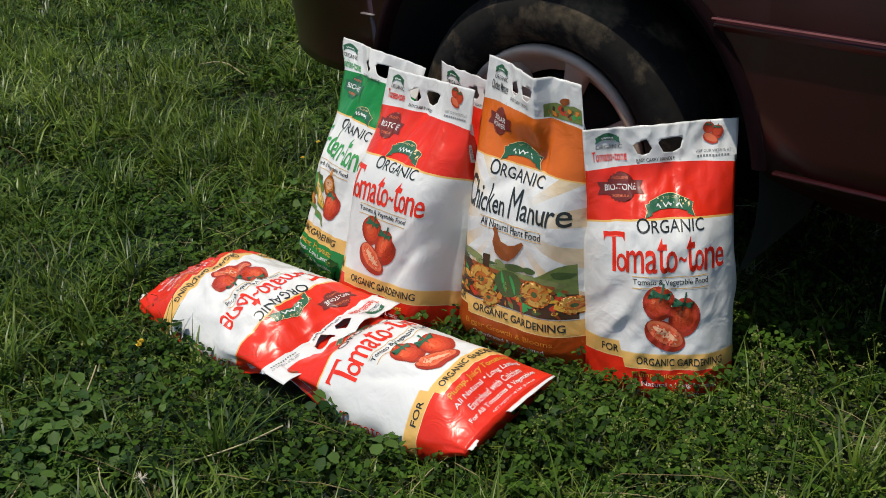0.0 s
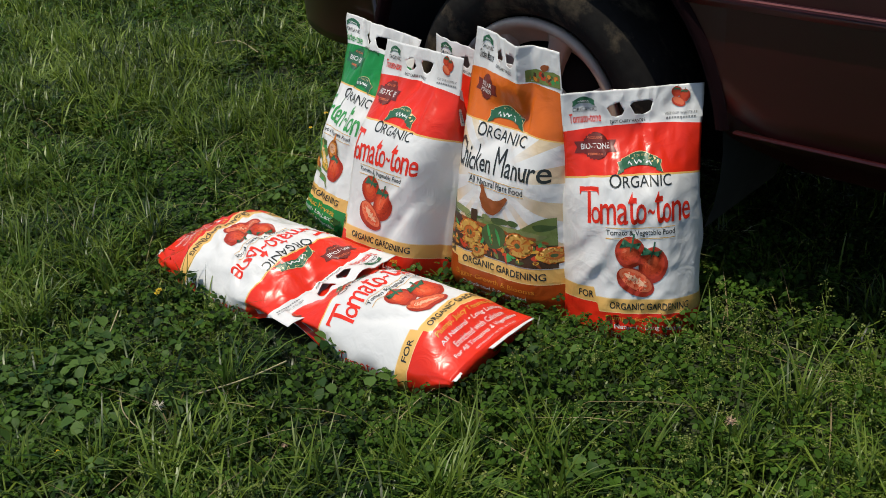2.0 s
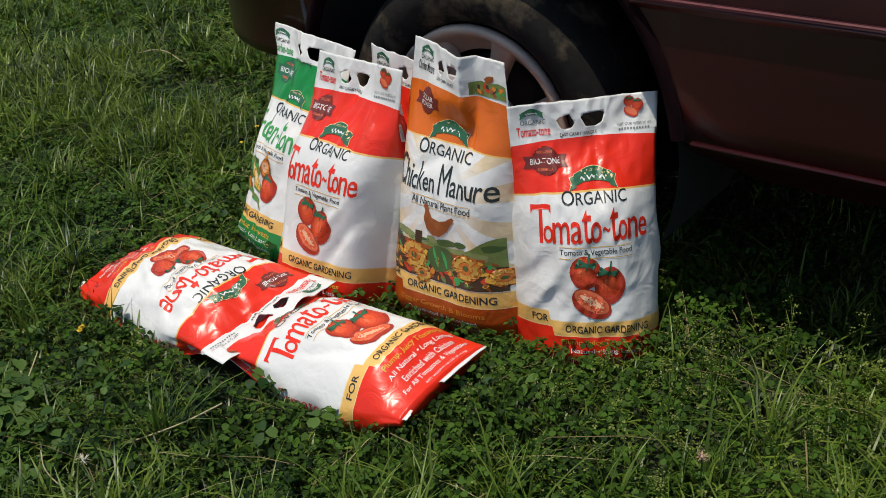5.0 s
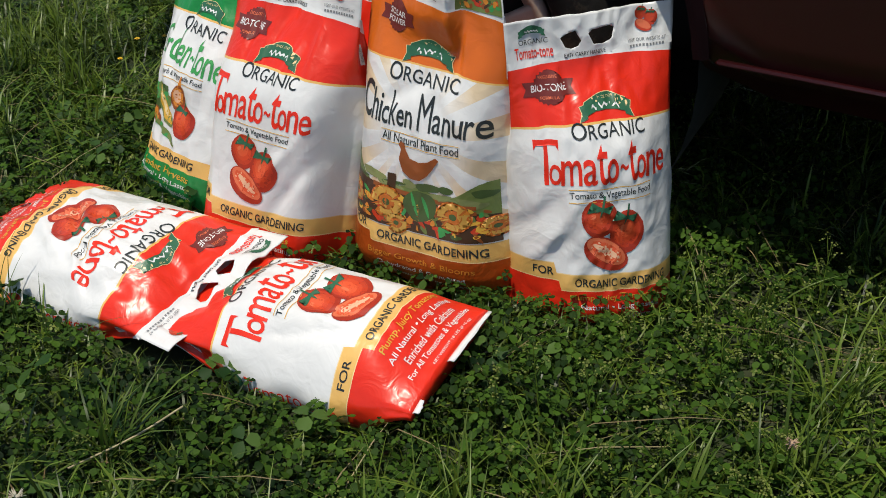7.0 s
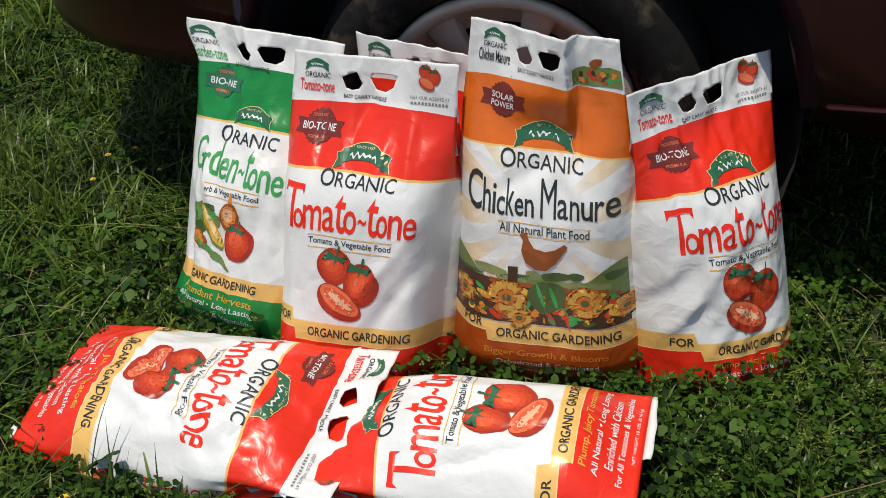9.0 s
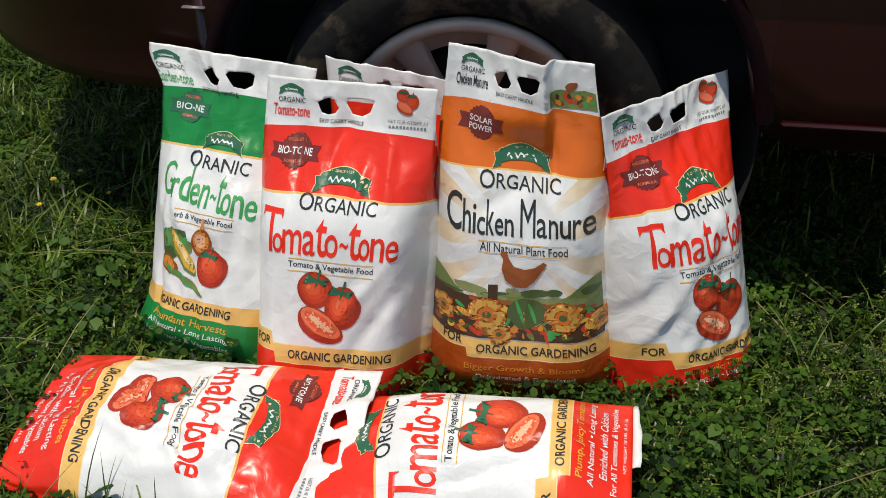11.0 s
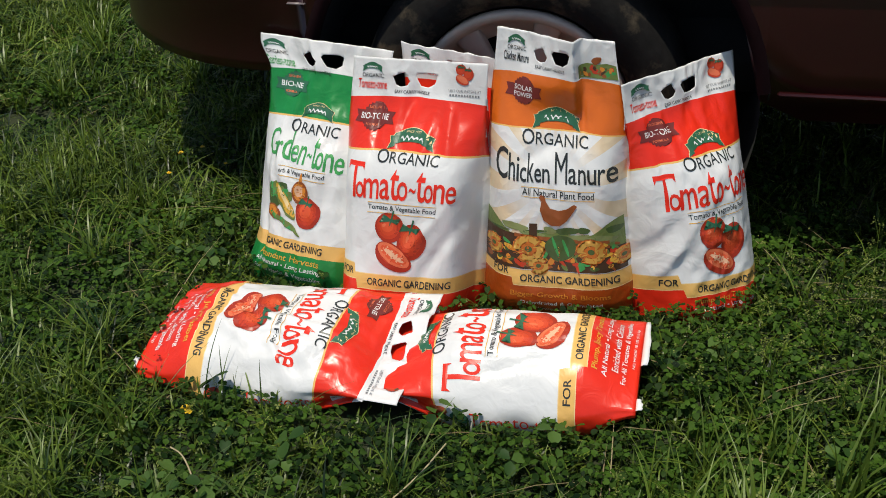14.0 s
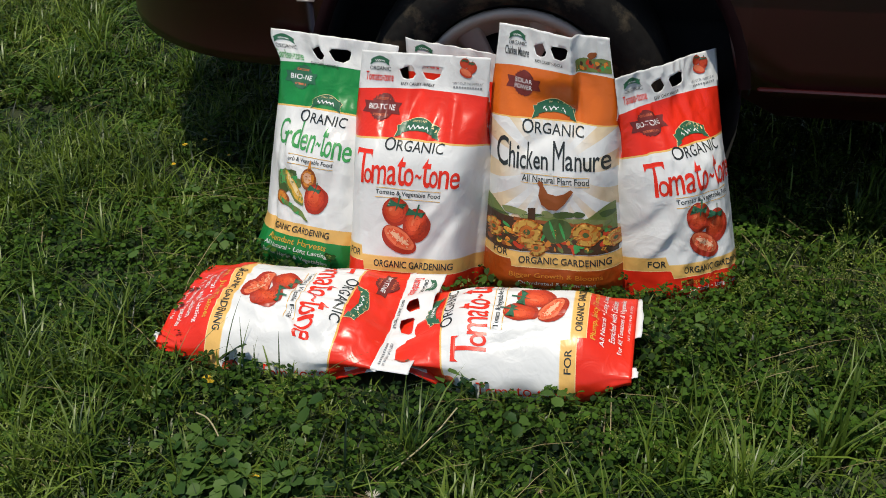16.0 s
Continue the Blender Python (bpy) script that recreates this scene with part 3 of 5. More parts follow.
def tomatoes(bag, cx, cy, k, layer=1):
    """Printed tomatoes: two whole and one cut."""
    small = k < 0.6
    tones = RIPE[1:3] if small else RIPE
    p = shaded(bag, cx - 0.0235 * k, cy + 0.026 * k, 0.0285 * k, 0.0285 * k, 0.2, tones, layer, label="printed red tomatoes", name="tomato_print")
    shaded(bag, cx + 0.021 * k, cy + 0.002 * k, 0.0285 * k, 0.0345 * k, -0.15, tones, layer + 0.6, p)
    shaded(bag, cx - 0.0135 * k, cy - 0.029 * k, 0.0400 * k, 0.0235 * k, -0.5, tones[:2], layer + 1.2, p, "cut_edge")
    bag.decal(poly(oval(cx - 0.0125 * k, cy - 0.025 * k, 0.0360 * k, 0.0165 * k, -0.52)), "cut_face", M["tomlight"], layer + 1.6, parent=p)
    if not small:
        bag.decal(poly(oval(cx - 0.0125 * k, cy - 0.025 * k, 0.0300 * k, 0.0115 * k, -0.52)), "cut_face_flesh", M["tombright"], layer + 1.75, parent=p)
        bag.decal(poly(oval(cx - 0.0125 * k, cy - 0.025 * k, 0.0250 * k, 0.0050 * k, -0.52)), "cut_face_core", M["pale"], layer + 1.9, parent=p)
        for i in range(9):
            d = -0.024 + i * 0.006
            e = 0.006 if i % 2 else -0.006
            bag.decal(poly(oval(cx + (-0.0125 + d * 0.86 + e * 0.5) * k, cy + (-0.025 - d * 0.50 + e * 0.86) * k, 0.0022 * k, 0.0013 * k, -0.5, 8)), "cut_face_seed", M["pale"], layer + 2.0, parent=p)
        bag.decal(poly(oval(cx - 0.034 * k, cy + 0.030 * k, 0.0045 * k, 0.0030 * k, 0.7, 10)), "shine", M["tomlight"], layer + 0.55, parent=p)
        bag.decal(poly(oval(cx + 0.014 * k, cy + 0.008 * k, 0.0030 * k, 0.0070 * k, -0.2, 10)), "shine", M["tomlight"], layer + 1.15, parent=p)
    calyx(bag, cx - 0.020 * k, cy + 0.040 * k, 0.020 * k, p, layer + 2.3)
    calyx(bag, cx + 0.020 * k, cy + 0.026 * k, 0.020 * k, p, layer + 2.3)


def banner(bag, cx, cy, k, layer=2):
    """The green ribbon over the word below; its script stays a plain wavy stroke."""
    top = [(0.030 - 0.060 * i / 12, 0.018 + 0.009 * math.cos((i - 6) / 6 * 1.5)) for i in range(13)]
    half = [(-0.062, -0.026), (-0.044, -0.019), (-0.044, -0.014), (-0.024, -0.008), (0.0, -0.006), (0.024, -0.008), (0.044, -0.014), (0.044, -0.019), (0.062, -0.026), (0.056, -0.009), (0.060, 0.004), (0.050, 0.006), (0.048, 0.011), (0.036, 0.0155)]
    ring = half + top + [(-0.036, 0.0155), (-0.048, 0.011), (-0.050, 0.006), (-0.060, 0.004), (-0.056, -0.009)]
    p = bag.decal(poly([(cx + x * k * 1.025, cy + 0.0002 + y * k * 1.045) for x, y in ring]), "ribbon", M["cream"] if k > 0.6 else M["green"], layer, label="dark green ribbon print")
    bag.decal(poly([(cx + x * k, cy + y * k) for x, y in ring]), "ribbon_ground", M["green"], layer + 0.3, parent=p)
    n, up, low = 60, [], []
    for i in range(n + 1):
        t = i / n
        x = -0.032 + 0.064 * t
        y = 0.003 - 4.0 * x * x + (0.0030 + 0.0016 * math.sin(t * 7)) * math.sin(t * 30)
        w = 0.0019 + 0.0010 * abs(math.sin(t * 15))
        up.append((cx + x * k, cy + (y + w) * k))
        low.append((cx + x * k, cy + (y - w) * k))
    bag.decal(poly(up + low[::-1]), "ribbon_stroke", M["white"], layer + 0.6, parent=p)
    if k > 0.6:
        bag.decal(words("SINCE 1929", cx, cy + 0.0180 * k, 0.040 * k, 0.0052 * k), "ribbon_lettering", M["cream"], layer + 0.6, parent=p)


def badge(bag, cx, cy, lines, ground):
    p = bag.decal(poly(star(cx, cy, 0.0275, 0.0245, 22)), "badge", ground, 1, label="dark burst-shaped badge print")
    bag.decal(poly([(cx - 0.043, cy - 0.0125), (cx + 0.043, cy - 0.0125), (cx + 0.0375, cy - 0.001), (cx + 0.043, cy + 0.0105), (cx - 0.043, cy + 0.0105), (cx - 0.0375, cy - 0.001)]), "badge_band", ground, 1.4, parent=p)
    rows = ((0.0165, 0.030, 0.0050), (0.0, 0.058, 0.0115), (-0.0155, 0.030, 0.0050)) if len(lines) == 3 else ((0.005, 0.044, 0.0098), (-0.008, 0.044, 0.0098))
    for (dy, w, h), txt in zip(rows, lines):
        bag.decal(words(txt, cx, cy + dy, w, h, 0.012), "badge_lettering", M["white"] if h > 0.008 else M["tomlight"], 2, parent=p)


def title(bag, glyphs, material, y0, y1):
    """The big name, letter by letter: (letter, from, to, height); the base line runs from y0 to y1."""
    a, b = glyphs[0][1], glyphs[-1][2]
    p = None
    for k, (ch, x0, x1, h) in enumerate(glyphs):
        base = y0 + (y1 - y0) * (x0 - a) / (b - a)
        cy = base + h / 2 if ch != "~" else base + 0.022
        bm = words(ch, (x0 + x1) / 2, cy, x1 - x0, h, 0.000 if ch in "MTG" else 0.008)
        o = bag.decal(bm, "big_lettering", material, 1 + 0.15 * (k % 2), label="large condensed lettering" if p is None else "", parent=p)
        p = p or o
        if ch == "T":
            for fx, sg in ((x0, 1), (x1, -1)):
                bag.decal(poly([(fx, base + h)[:2], (fx, base + h - 0.016), (fx + sg * 0.004, base + h - 0.008), (fx + sg * 0.005, base + h)][::sg]), "letter_foot", material, 1.3, parent=p)


def organic(bag, cx, cy, w, rest="RGANIC"):
    bag.decal(words("O", cx - w * (0.405 if len(rest) == 6 else 0.29), cy + 0.0015, w * 0.19, w * 0.205, 0.004), "word_print", M["dark"], 1)
    k = len(rest) / 6
    bag.decal(words(rest, cx + w * (0.5 - 0.395 * k), cy, w * 0.79 * k, w * 0.165, 0.004), "word_print", M["dark"], 1)


TOMATO_NAME = (("T", -0.114, -0.076, 0.0690), ("o", -0.091, -0.073, 0.032), ("m", -0.074, -0.042, 0.039), ("a", -0.040, -0.018, 0.040), ("t", -0.018, 0.001, 0.060), ("o", -0.002, 0.020, 0.038),
               ("~", 0.023, 0.037, 0.010), ("t", 0.037, 0.056, 0.060), ("o", 0.054, 0.072, 0.036), ("n", 0.073, 0.095, 0.038), ("e", 0.097, 0.115, 0.034))


def top_prints(bag, name, colour, rest=1.0):
    H = bag.H
    y = H - 0.034
    banner(bag, -0.098, y + 0.014, 0.36, 1)
    bag.decal(words("ORGANIC", -0.096, y - 0.002, 0.048, 0.0085, 0.004), "strip_lettering", M["dark"], 1)
    bag.decal(words(name, -0.096, y - 0.019, 0.064, 0.0185, 0.012), "strip_lettering", colour, 1)
    bag.decal(words("EASY CARRY HANDLE", -0.010, H - 0.0645, 0.072, 0.0065, 0.008), "strip_lettering", M["dark"], 1)
    if rest:
        bag.decal(words("VISIT OUR WEBSITE AT", 0.098, H - 0.056, 0.066, 0.0052), "strip_lettering", M["grey"], 1)
        for i in range(11):
            bag.decal(poly(box(0.070 + 0.0056 * i, H - 0.0645, 0.0034, 0.0038)), "strip_bar", M["grey"], 1)


def foot_lines(bag, first, rest, top, cx=0.014, small=True):
    """top: height of the first line as a part of the bag."""
    H = bag.H
    bag.decal(words(first, cx, H * top, 0.160, 0.0140, 0.008), "foot_lettering", M["yellow"], 1)
    for i, txt in enumerate(rest):
        w = 0.178 if len(txt) > 26 else 0.0066 * len(txt)
        bag.decal(words(txt, cx, H * top - 0.0190 * (i + 1), w, 0.0130, 0.008), "foot_lettering", M["white"], 1)
    if small:
        bag.decal(words("NET WEIGHT 18 LBS. (8.16 kg)", cx + 0.012, H * top - 0.074, 0.115, 0.0066), "foot_lettering", M["white"], 1)


def gusset(bag, where, name, colour):
    """Prints on a folded side: the name along it, a ribbon, a small fruit and a code panel."""
    H = bag.H
    t, at, fruit = (1, 0.56, 0.285) if where == "right" else (3, 0.40, 0.66)
    bag.decal(words(name, 0.0, H * at, 0.165, 0.034, -0.004, t), "side_lettering", colour, 1, where)
    if where == "right":
        bag.decal(words("ORGANIC", 0.004, H * 0.37, 0.075, 0.014, 0, t), "side_lettering", M["dark"], 1, where)
        bag.decal(poly(box(-0.014, H * 0.37, 0.014, 0.050)), "side_ribbon", M["green"], 1, where)
    else:
        bag.decal(poly(oval(0.0, H * 0.585, 0.016, 0.018, wob=0.08)), "side_lettuce_print", M["green"], 1, where)
        bag.decal(poly(oval(0.003, H * 0.588, 0.009, 0.010, wob=0.1)), "side_lettuce_print", M["hill"], 1.4, where)
    q = bag.decal(poly(oval(0.0, H * fruit, 0.015, 0.016, wob=0.05)), "side_tomato_print", M["tomred"], 1, where)
    bag.decal(poly(oval(0.008, H * (fruit - 0.015), 0.011, 0.011)), "cut_face", M["tomlight"], 1.4, where, parent=q)
    bag.decal(poly(box(0.0, H * 0.765, 0.030, 0.036)), "code_panel", M["white"], 1, where)
    for i in range(6):
        bag.decal(poly(box(-0.010 + 0.004 * i, H * 0.765, 0.0016 + 0.0008 * (i % 2), 0.026)), "code_bar", M["grey"], 1.5, where)


TOMATO_LINES = ("All Natural \u2022 Long Lasting", "Enriched with Calcium", "For All Tomatoes & Vegetables")


def tomato_art(bag, side=None, top=True):
    H = bag.H
    banner(bag, 0.010, H * 0.728, 0.76)
    organic(bag, 0.010, H * 0.664, 0.128)
    title(bag, TOMATO_NAME, M["red"], H * 0.516, H * 0.520)
    bag.decal(words("Tomato & Vegetable Food", 0.009, H * 0.486, 0.143, 0.0125, 0.006), "subtitle_lettering", M["dark"], 1)
    for dy in (0.5045, 0.4685):
        bag.decal(poly(box(0.009, H * dy, 0.145, 0.0012)), "rule", M["yellow"], 1)
    tomatoes(bag, 0.011, H * 0.366, 1.08)
    bag.decal(words("FOR", -0.105, H * 0.245, 0.030, 0.0145, 0.012), "band_lettering", M["dark"], 1)
    bag.decal(words("ORGANIC GARDENING", 0.029, H * 0.211, 0.172, 0.0150, 0.012), "band_lettering", M["dark"], 1)
    foot_lines(bag, "Plump, Juicy Tomatoes", TOMATO_LINES, 0.155)
    if top:
        badge(bag, -0.079, H * 0.793, ("EXCLUSIVE", "BIO-TONE", "FORMULA"), M["maroon"])
        top_prints(bag, "Tomato-tone", M["red"])
        tomatoes(bag, 0.097, H - 0.024, 0.36)
    if side:
        gusset(bag, side, "Tomato-tone", M["red"])


for b, w in ((garden, 0.35), (tomato, 0.25), (manure, 0.2), (right, 0.3), (behind, 0.9), (lying_m, 0.3), (lying_k, 0.3)):
    header(b, w)
tomato_art(tomato, "right")
tomato_art(right, "left")
tomato_art(lying_m, "left", False)
tomato_art(lying_k, "right")
top_prints(behind, "Tomato-tone", M["red"])
gusset(behind, "right", "Tomato-tone", M["red"])

# the green bag: a crease swallows some letters of its print
H = garden.H
banner(garden, 0.016, H * 0.726, 0.66)
organic(garden, 0.010, H * 0.658, 0.136, "RANIC")
title(garden, (("G", -0.091, -0.060, 0.056), ("r", -0.061, -0.048, 0.034), ("d", -0.046, -0.022, 0.060), ("e", -0.020, -0.002, 0.036), ("n", 0.000, 0.016, 0.038), ("~", 0.019, 0.031, 0.010), ("t", 0.033, 0.047, 0.064),
               ("o", 0.044, 0.061, 0.036), ("n", 0.063, 0.083, 0.038), ("e", 0.085, 0.104, 0.034)), M["leafgreen"], H * 0.534, H * 0.500)
garden.decal(words("erb & Vegetable Food", 0.013, H * 0.480, 0.112, 0.0120, 0.006), "subtitle_lettering", M["dark"], 1)
for dy in (0.500, 0.462):
    garden.decal(poly(box(0.013, H * dy, 0.115, 0.0012)), "rule", M["yellow"], 1)
garden.decal(words("RGANIC GARDENING", 0.007, H * 0.191, 0.155, 0.0150, 0.012), "band_lettering", M["dark"], 1)
badge(garden, -0.064, H * 0.815, ("EXCLUSIVE", "BIO-NE", "FORMULA"), M["green"])
top_prints(garden, "Garden-tone", M["leafgreen"], 0)
foot_lines(garden, "Abundant Harvests", ("All Natural \u2022 Long Lasting", "For All Herbs & Vegetables"), 0.138, 0.004, False)
q = garden.decal(poly(oval(-0.046, H * 0.385, 0.034, 0.026, 0.5, wob=0.10)), "lettuce_print", M["hilldark"], 1, label="printed vegetables")
for i in range(7):
    garden.decal(poly(oval(-0.066 + 0.009 * i, H * (0.405 - 0.006 * abs(i - 2)), 0.010, 0.016, 0.5 - 0.25 * i, 14, 0.14)), "leaf_shape", M["leafgreen"] if i % 2 else M["hill"], 1.2 + 0.05 * i, parent=q)
garden.decal(poly(oval(-0.022, H * 0.362, 0.013, 0.047, 0.72)), "husk_shape", M["hill"], 1.7, parent=q)
garden.decal(poly(oval(-0.020, H * 0.366, 0.0105, 0.043, 0.72)), "corn_shape", M["yellow"], 1.85, parent=q)
garden.decal(poly(oval(-0.018, H * 0.370, 0.0050, 0.036, 0.72)), "corn_shape", M["cream"], 2.0, parent=q)
shaded(garden, 0.017, H * 0.408, 0.019, 0.024, 0, ("brown", "orange", "pale"), 1.6, q, "onion_shape")
garden.decal(poly([(0.013, H * 0.445), (0.021, H * 0.445), (0.019, H * 0.485), (0.016, H * 0.485)]), "onion_stem", M["orange"], 1.6, parent=q)
shaded(garden, -0.050, H * 0.312, 0.022, 0.015, -0.3, ("brown", "orange", "orange"), 1.6, q, "carrot_shape")
for i in range(4):
    garden.decal(poly(oval(-0.036 + 0.014 * i, H * (0.292 - 0.010 * i), 0.026, 0.0050, -0.35 - 0.08 * i, 14, 0.08)), "bean_shape", M["hill"] if i % 2 else M["leafgreen"], 2.0 + 0.1 * i, parent=q)
shaded(garden, 0.040, H * 0.332, 0.030, 0.033, 0, RIPE, 2.2, q)
calyx(garden, 0.036, H * 0.370, 0.018, q, 2.9)

# the tall orange bag
H, W = manure.H, manure.W
top_prints(manure, "Chicken Manure", M["dark"], 0)
badge(manure, -0.072, H * 0.808, ("SOLAR", "POWER"), M["maroon"])
banner(manure, 0.004, H * 0.730, 0.82)
organic(manure, 0.002, H * 0.664, 0.142)
title(manure, (("C", -0.128, -0.099, 0.062), ("h", -0.097, -0.082, 0.052), ("i", -0.079, -0.073, 0.046), ("c", -0.071, -0.057, 0.028), ("k", -0.055, -0.041, 0.054), ("e", -0.040, -0.025, 0.028), ("n", -0.023, -0.007, 0.028),
               ("M", 0.004, 0.030, 0.060), ("a", 0.032, 0.050, 0.030), ("n", 0.053, 0.069, 0.030), ("u", 0.072, 0.091, 0.030), ("r", 0.094, 0.109, 0.030), ("e", 0.111, 0.134, 0.032)), M["dark"], H * 0.518, H * 0.536)
manure.decal(words("All Natural Plant Food", 0.010, H * 0.491, 0.150, 0.0145, 0.006), "subtitle_lettering", M["dark"], 1)
for dy in (0.5065, 0.474):
    manure.decal(poly(box(0.010, H * dy, 0.155, 0.0012)), "rule", M["yellow"], 1)
manure.decal(words("FOR", -0.106, H * 0.204, 0.032, 0.0155, 0.012), "band_lettering", M["dark"], 1)
manure.decal(words("ORGANIC GARDENING", 0.029, H * 0.183, 0.190, 0.0165, 0.012), "band_lettering", M["dark"], 1)
manure.decal(words("Bigger Growth & Blooms", 0.010, H * 0.120, 0.190, 0.0150, 0.006), "foot_lettering", M["orange"], 1)
manure.decal(words("Dehydrated & Granulated", 0.012, H * 0.088, 0.155, 0.0120, 0.006), "foot_lettering", M["white"], 1)
manure.decal(words("For Flowers & Vegetables", 0.012, H * 0.060, 0.155, 0.0120, 0.006), "foot_lettering", M["white"], 1)
rng = random.Random(5)
y0, y1 = 0.216 * H, 0.352 * H
x0, x1 = -W / 2 * 0.97, W / 2 * 0.93
hills = [(x1 + (x0 - x1) * i / 24, y1 + 0.012 * math.sin(i * 0.55 + 1.2) + 0.010 * math.cos(i * 0.21) + (0.012 * abs(i - 12) / 12)) for i in range(25)]
q = manure.decal(poly([(x0, y0), (x1, y0)] + hills), "landscape_print", M["hill"], 1, label="printed farm landscape with sunflowers")
for i in range(16):
    x = x0 + (x1 - x0) * rng.random()
    manure.decal(poly(oval(x * 0.9, y1 + rng.uniform(-0.012, 0.014), rng.uniform(0.012, 0.030), rng.uniform(0.003, 0.008), rng.uniform(-0.2, 0.2), 14, 0.08)), "hill_tree", M["hilldark"] if i % 3 == 0 else M["meadow"], 1.3, parent=q)
fence = [(x0, y0), (x1, y0), (x1, y0 + 0.052), (0.05, y0 + 0.062), (-0.02, y0 + 0.068), (-0.08, y0 + 0.074), (x0, y0 + 0.076)]
manure.decal(poly(fence), "field_shape", M["umber"], 1.6, parent=q)
for k in range(2):
    manure.decal(poly([(-0.08, y0 + 0.068 - 0.014 * k), (0.11, y0 + 0.062 - 0.010 * k), (0.11, y0 + 0.069 - 0.010 * k), (-0.08, y0 + 0.076 - 0.014 * k)]), "fence_rail", M["brown"], 1.9, parent=q)
manure.decal(poly(box(-0.041, y0 + 0.078, 0.016, 0.044)), "fence_post", M["umber"], 2.2, parent=q)
for i in range(150):
    x, y = rng.uniform(x0 + 0.012, x1 - 0.012), y0 + 0.008 + 0.052 * rng.random()
    kind = rng.choice(("hilldark", "leafgreen", "brown", "orange", "hill", "umber", "tomred", "yellow"))
    manure.decal(poly(oval(x, y, rng.uniform(0.005, 0.013), rng.uniform(0.0025, 0.006), rng.uniform(-1.4, 1.4), 10, 0.1)), "harvest_shape", M[kind], 2.3 + 0.007 * i, parent=q)
for cx, cy, r in ((-0.050, y0 + 0.045, 0.034), (0.074, y0 + 0.046, 0.031), (-0.030, y0 + 0.010, 0.022), (0.135, y0 + 0.030, 0.022), (-0.125, y0 + 0.040, 0.022)):
    manure.decal(poly(star(cx, cy, r, r * 0.42, 15, 0.92, 0.2)), "sunflower_print", M["petal"], 3.5, parent=q)
    manure.decal(poly(star(cx, cy, r * 0.90, r * 0.34, 15, 0.90, 0.33)), "sunflower_print", M["gold"], 3.65, parent=q)
    manure.decal(poly(star(cx, cy, r * 0.50, r * 0.26, 15, 0.90, 0.2)), "sunflower_print", M["petal"], 3.8, parent=q)
    manure.decal(poly(oval(cx, cy, r * 0.22, r * 0.19)), "flower_eye", M["hilldark"], 4.1, parent=q)
manure.decal(poly(oval(0.014, y0 + 0.052, 0.031, 0.028, 0.3, wob=0.04)), "squash_shape", M["hilldark"], 3.6, parent=q)
manure.decal(poly(oval(0.004, y0 + 0.054, 0.003, 0.022, 0.3)), "squash_stripe", M["leafgreen"], 3.9, parent=q)
manure.decal(poly(oval(0.024, y0 + 0.052, 0.003, 0.020, 0.3)), "squash_stripe", M["leafgreen"], 3.9, parent=q)
# a plain brown shape stands on the fence
manure.decal(poly([(-0.030, y1 + 0.074), (-0.024, y1 + 0.066), (-0.027, y1 + 0.048), (-0.020, y1 + 0.028), (-0.004, y1 + 0.017), (0.014, y1 + 0.018), (0.028, y1 + 0.030), (0.038, y1 + 0.044), (0.050, y1 + 0.062), (0.044, y1 + 0.066), (0.030, y1 + 0.056), (0.012, y1 + 0.050), (-0.006, y1 + 0.054), (-0.014, y1 + 0.066), (-0.018, y1 + 0.077), (-0.025, y1 + 0.080)]), "plain_shape", M["brown"], 3.6, parent=q)
q = manure.decal(poly([(0.058, H - 0.078), (0.147, H - 0.078), (0.147, H - 0.050), (0.125, H - 0.047), (0.100, H - 0.051), (0.078, H - 0.048), (0.058, H - 0.053)]), "strip_picture", M["hill"], 1, label="small printed farm landscape")
for i in range(26):
    kind = rng.choice(("hilldark", "brown", "orange", "umber", "tomred", "leafgreen"))
    manure.decal(poly(oval(rng.uniform(0.066, 0.140), H - rng.uniform(0.056, 0.073), rng.uniform(0.004, 0.009), rng.uniform(0.002, 0.005), rng.uniform(-1.2, 1.2), 10, 0.1)), "harvest_shape", M[kind], 1.3 + 0.02 * i, parent=q)
manure.decal(poly(oval(0.100, H - 0.043, 0.013, 0.007, 0.35, 14, 0.1)), "plain_shape", M["brown"], 2.0, parent=q)
gusset(manure, "right", "Chicken Manure", M["dark"])


def foot_flap(bag, a0, a1, size):
    """A corner of the sewn white foot that sticks out."""
    bm = bmesh.new()
    rows = []
    for i in range(13):
        t = i / 12
        a = a0 + (a1 - a0) * t
        base = bag.front(a, 0.004).lerp(bag.back(a, 0.004), 0.25)
        out = size * (0.75 + 0.25 * math.sin(t * 3.1 + 0.6)) + 0.0008 * math.sin(i * 1.3)
        far = base - bag.up * out + bag.n * (0.35 * out)
        rows.append([bm.verts.new(p) for p in (base, base.lerp(far, 0.5) + bag.n * 0.002, far)])
    for p, q in zip(rows, rows[1:]):
        for k in range(2):
            bm.faces.new((p[k], q[k], q[k + 1], p[k + 1]))
    bmesh.ops.recalc_face_normals(bm, faces=bm.faces[:])
    bmesh.ops.solidify(bm, geom=bm.faces[:], thickness=0.0012)
    part("foot_flap", bm, M["white"], bag.root, "white sewn flap at the foot")


foot_flap(lying_m, -0.1, 1.0, 0.016)
foot_flap(lying_m, -0.98, -0.78, 0.014)
foot_flap(lying_k, 0.80, 1.0, 0.014)

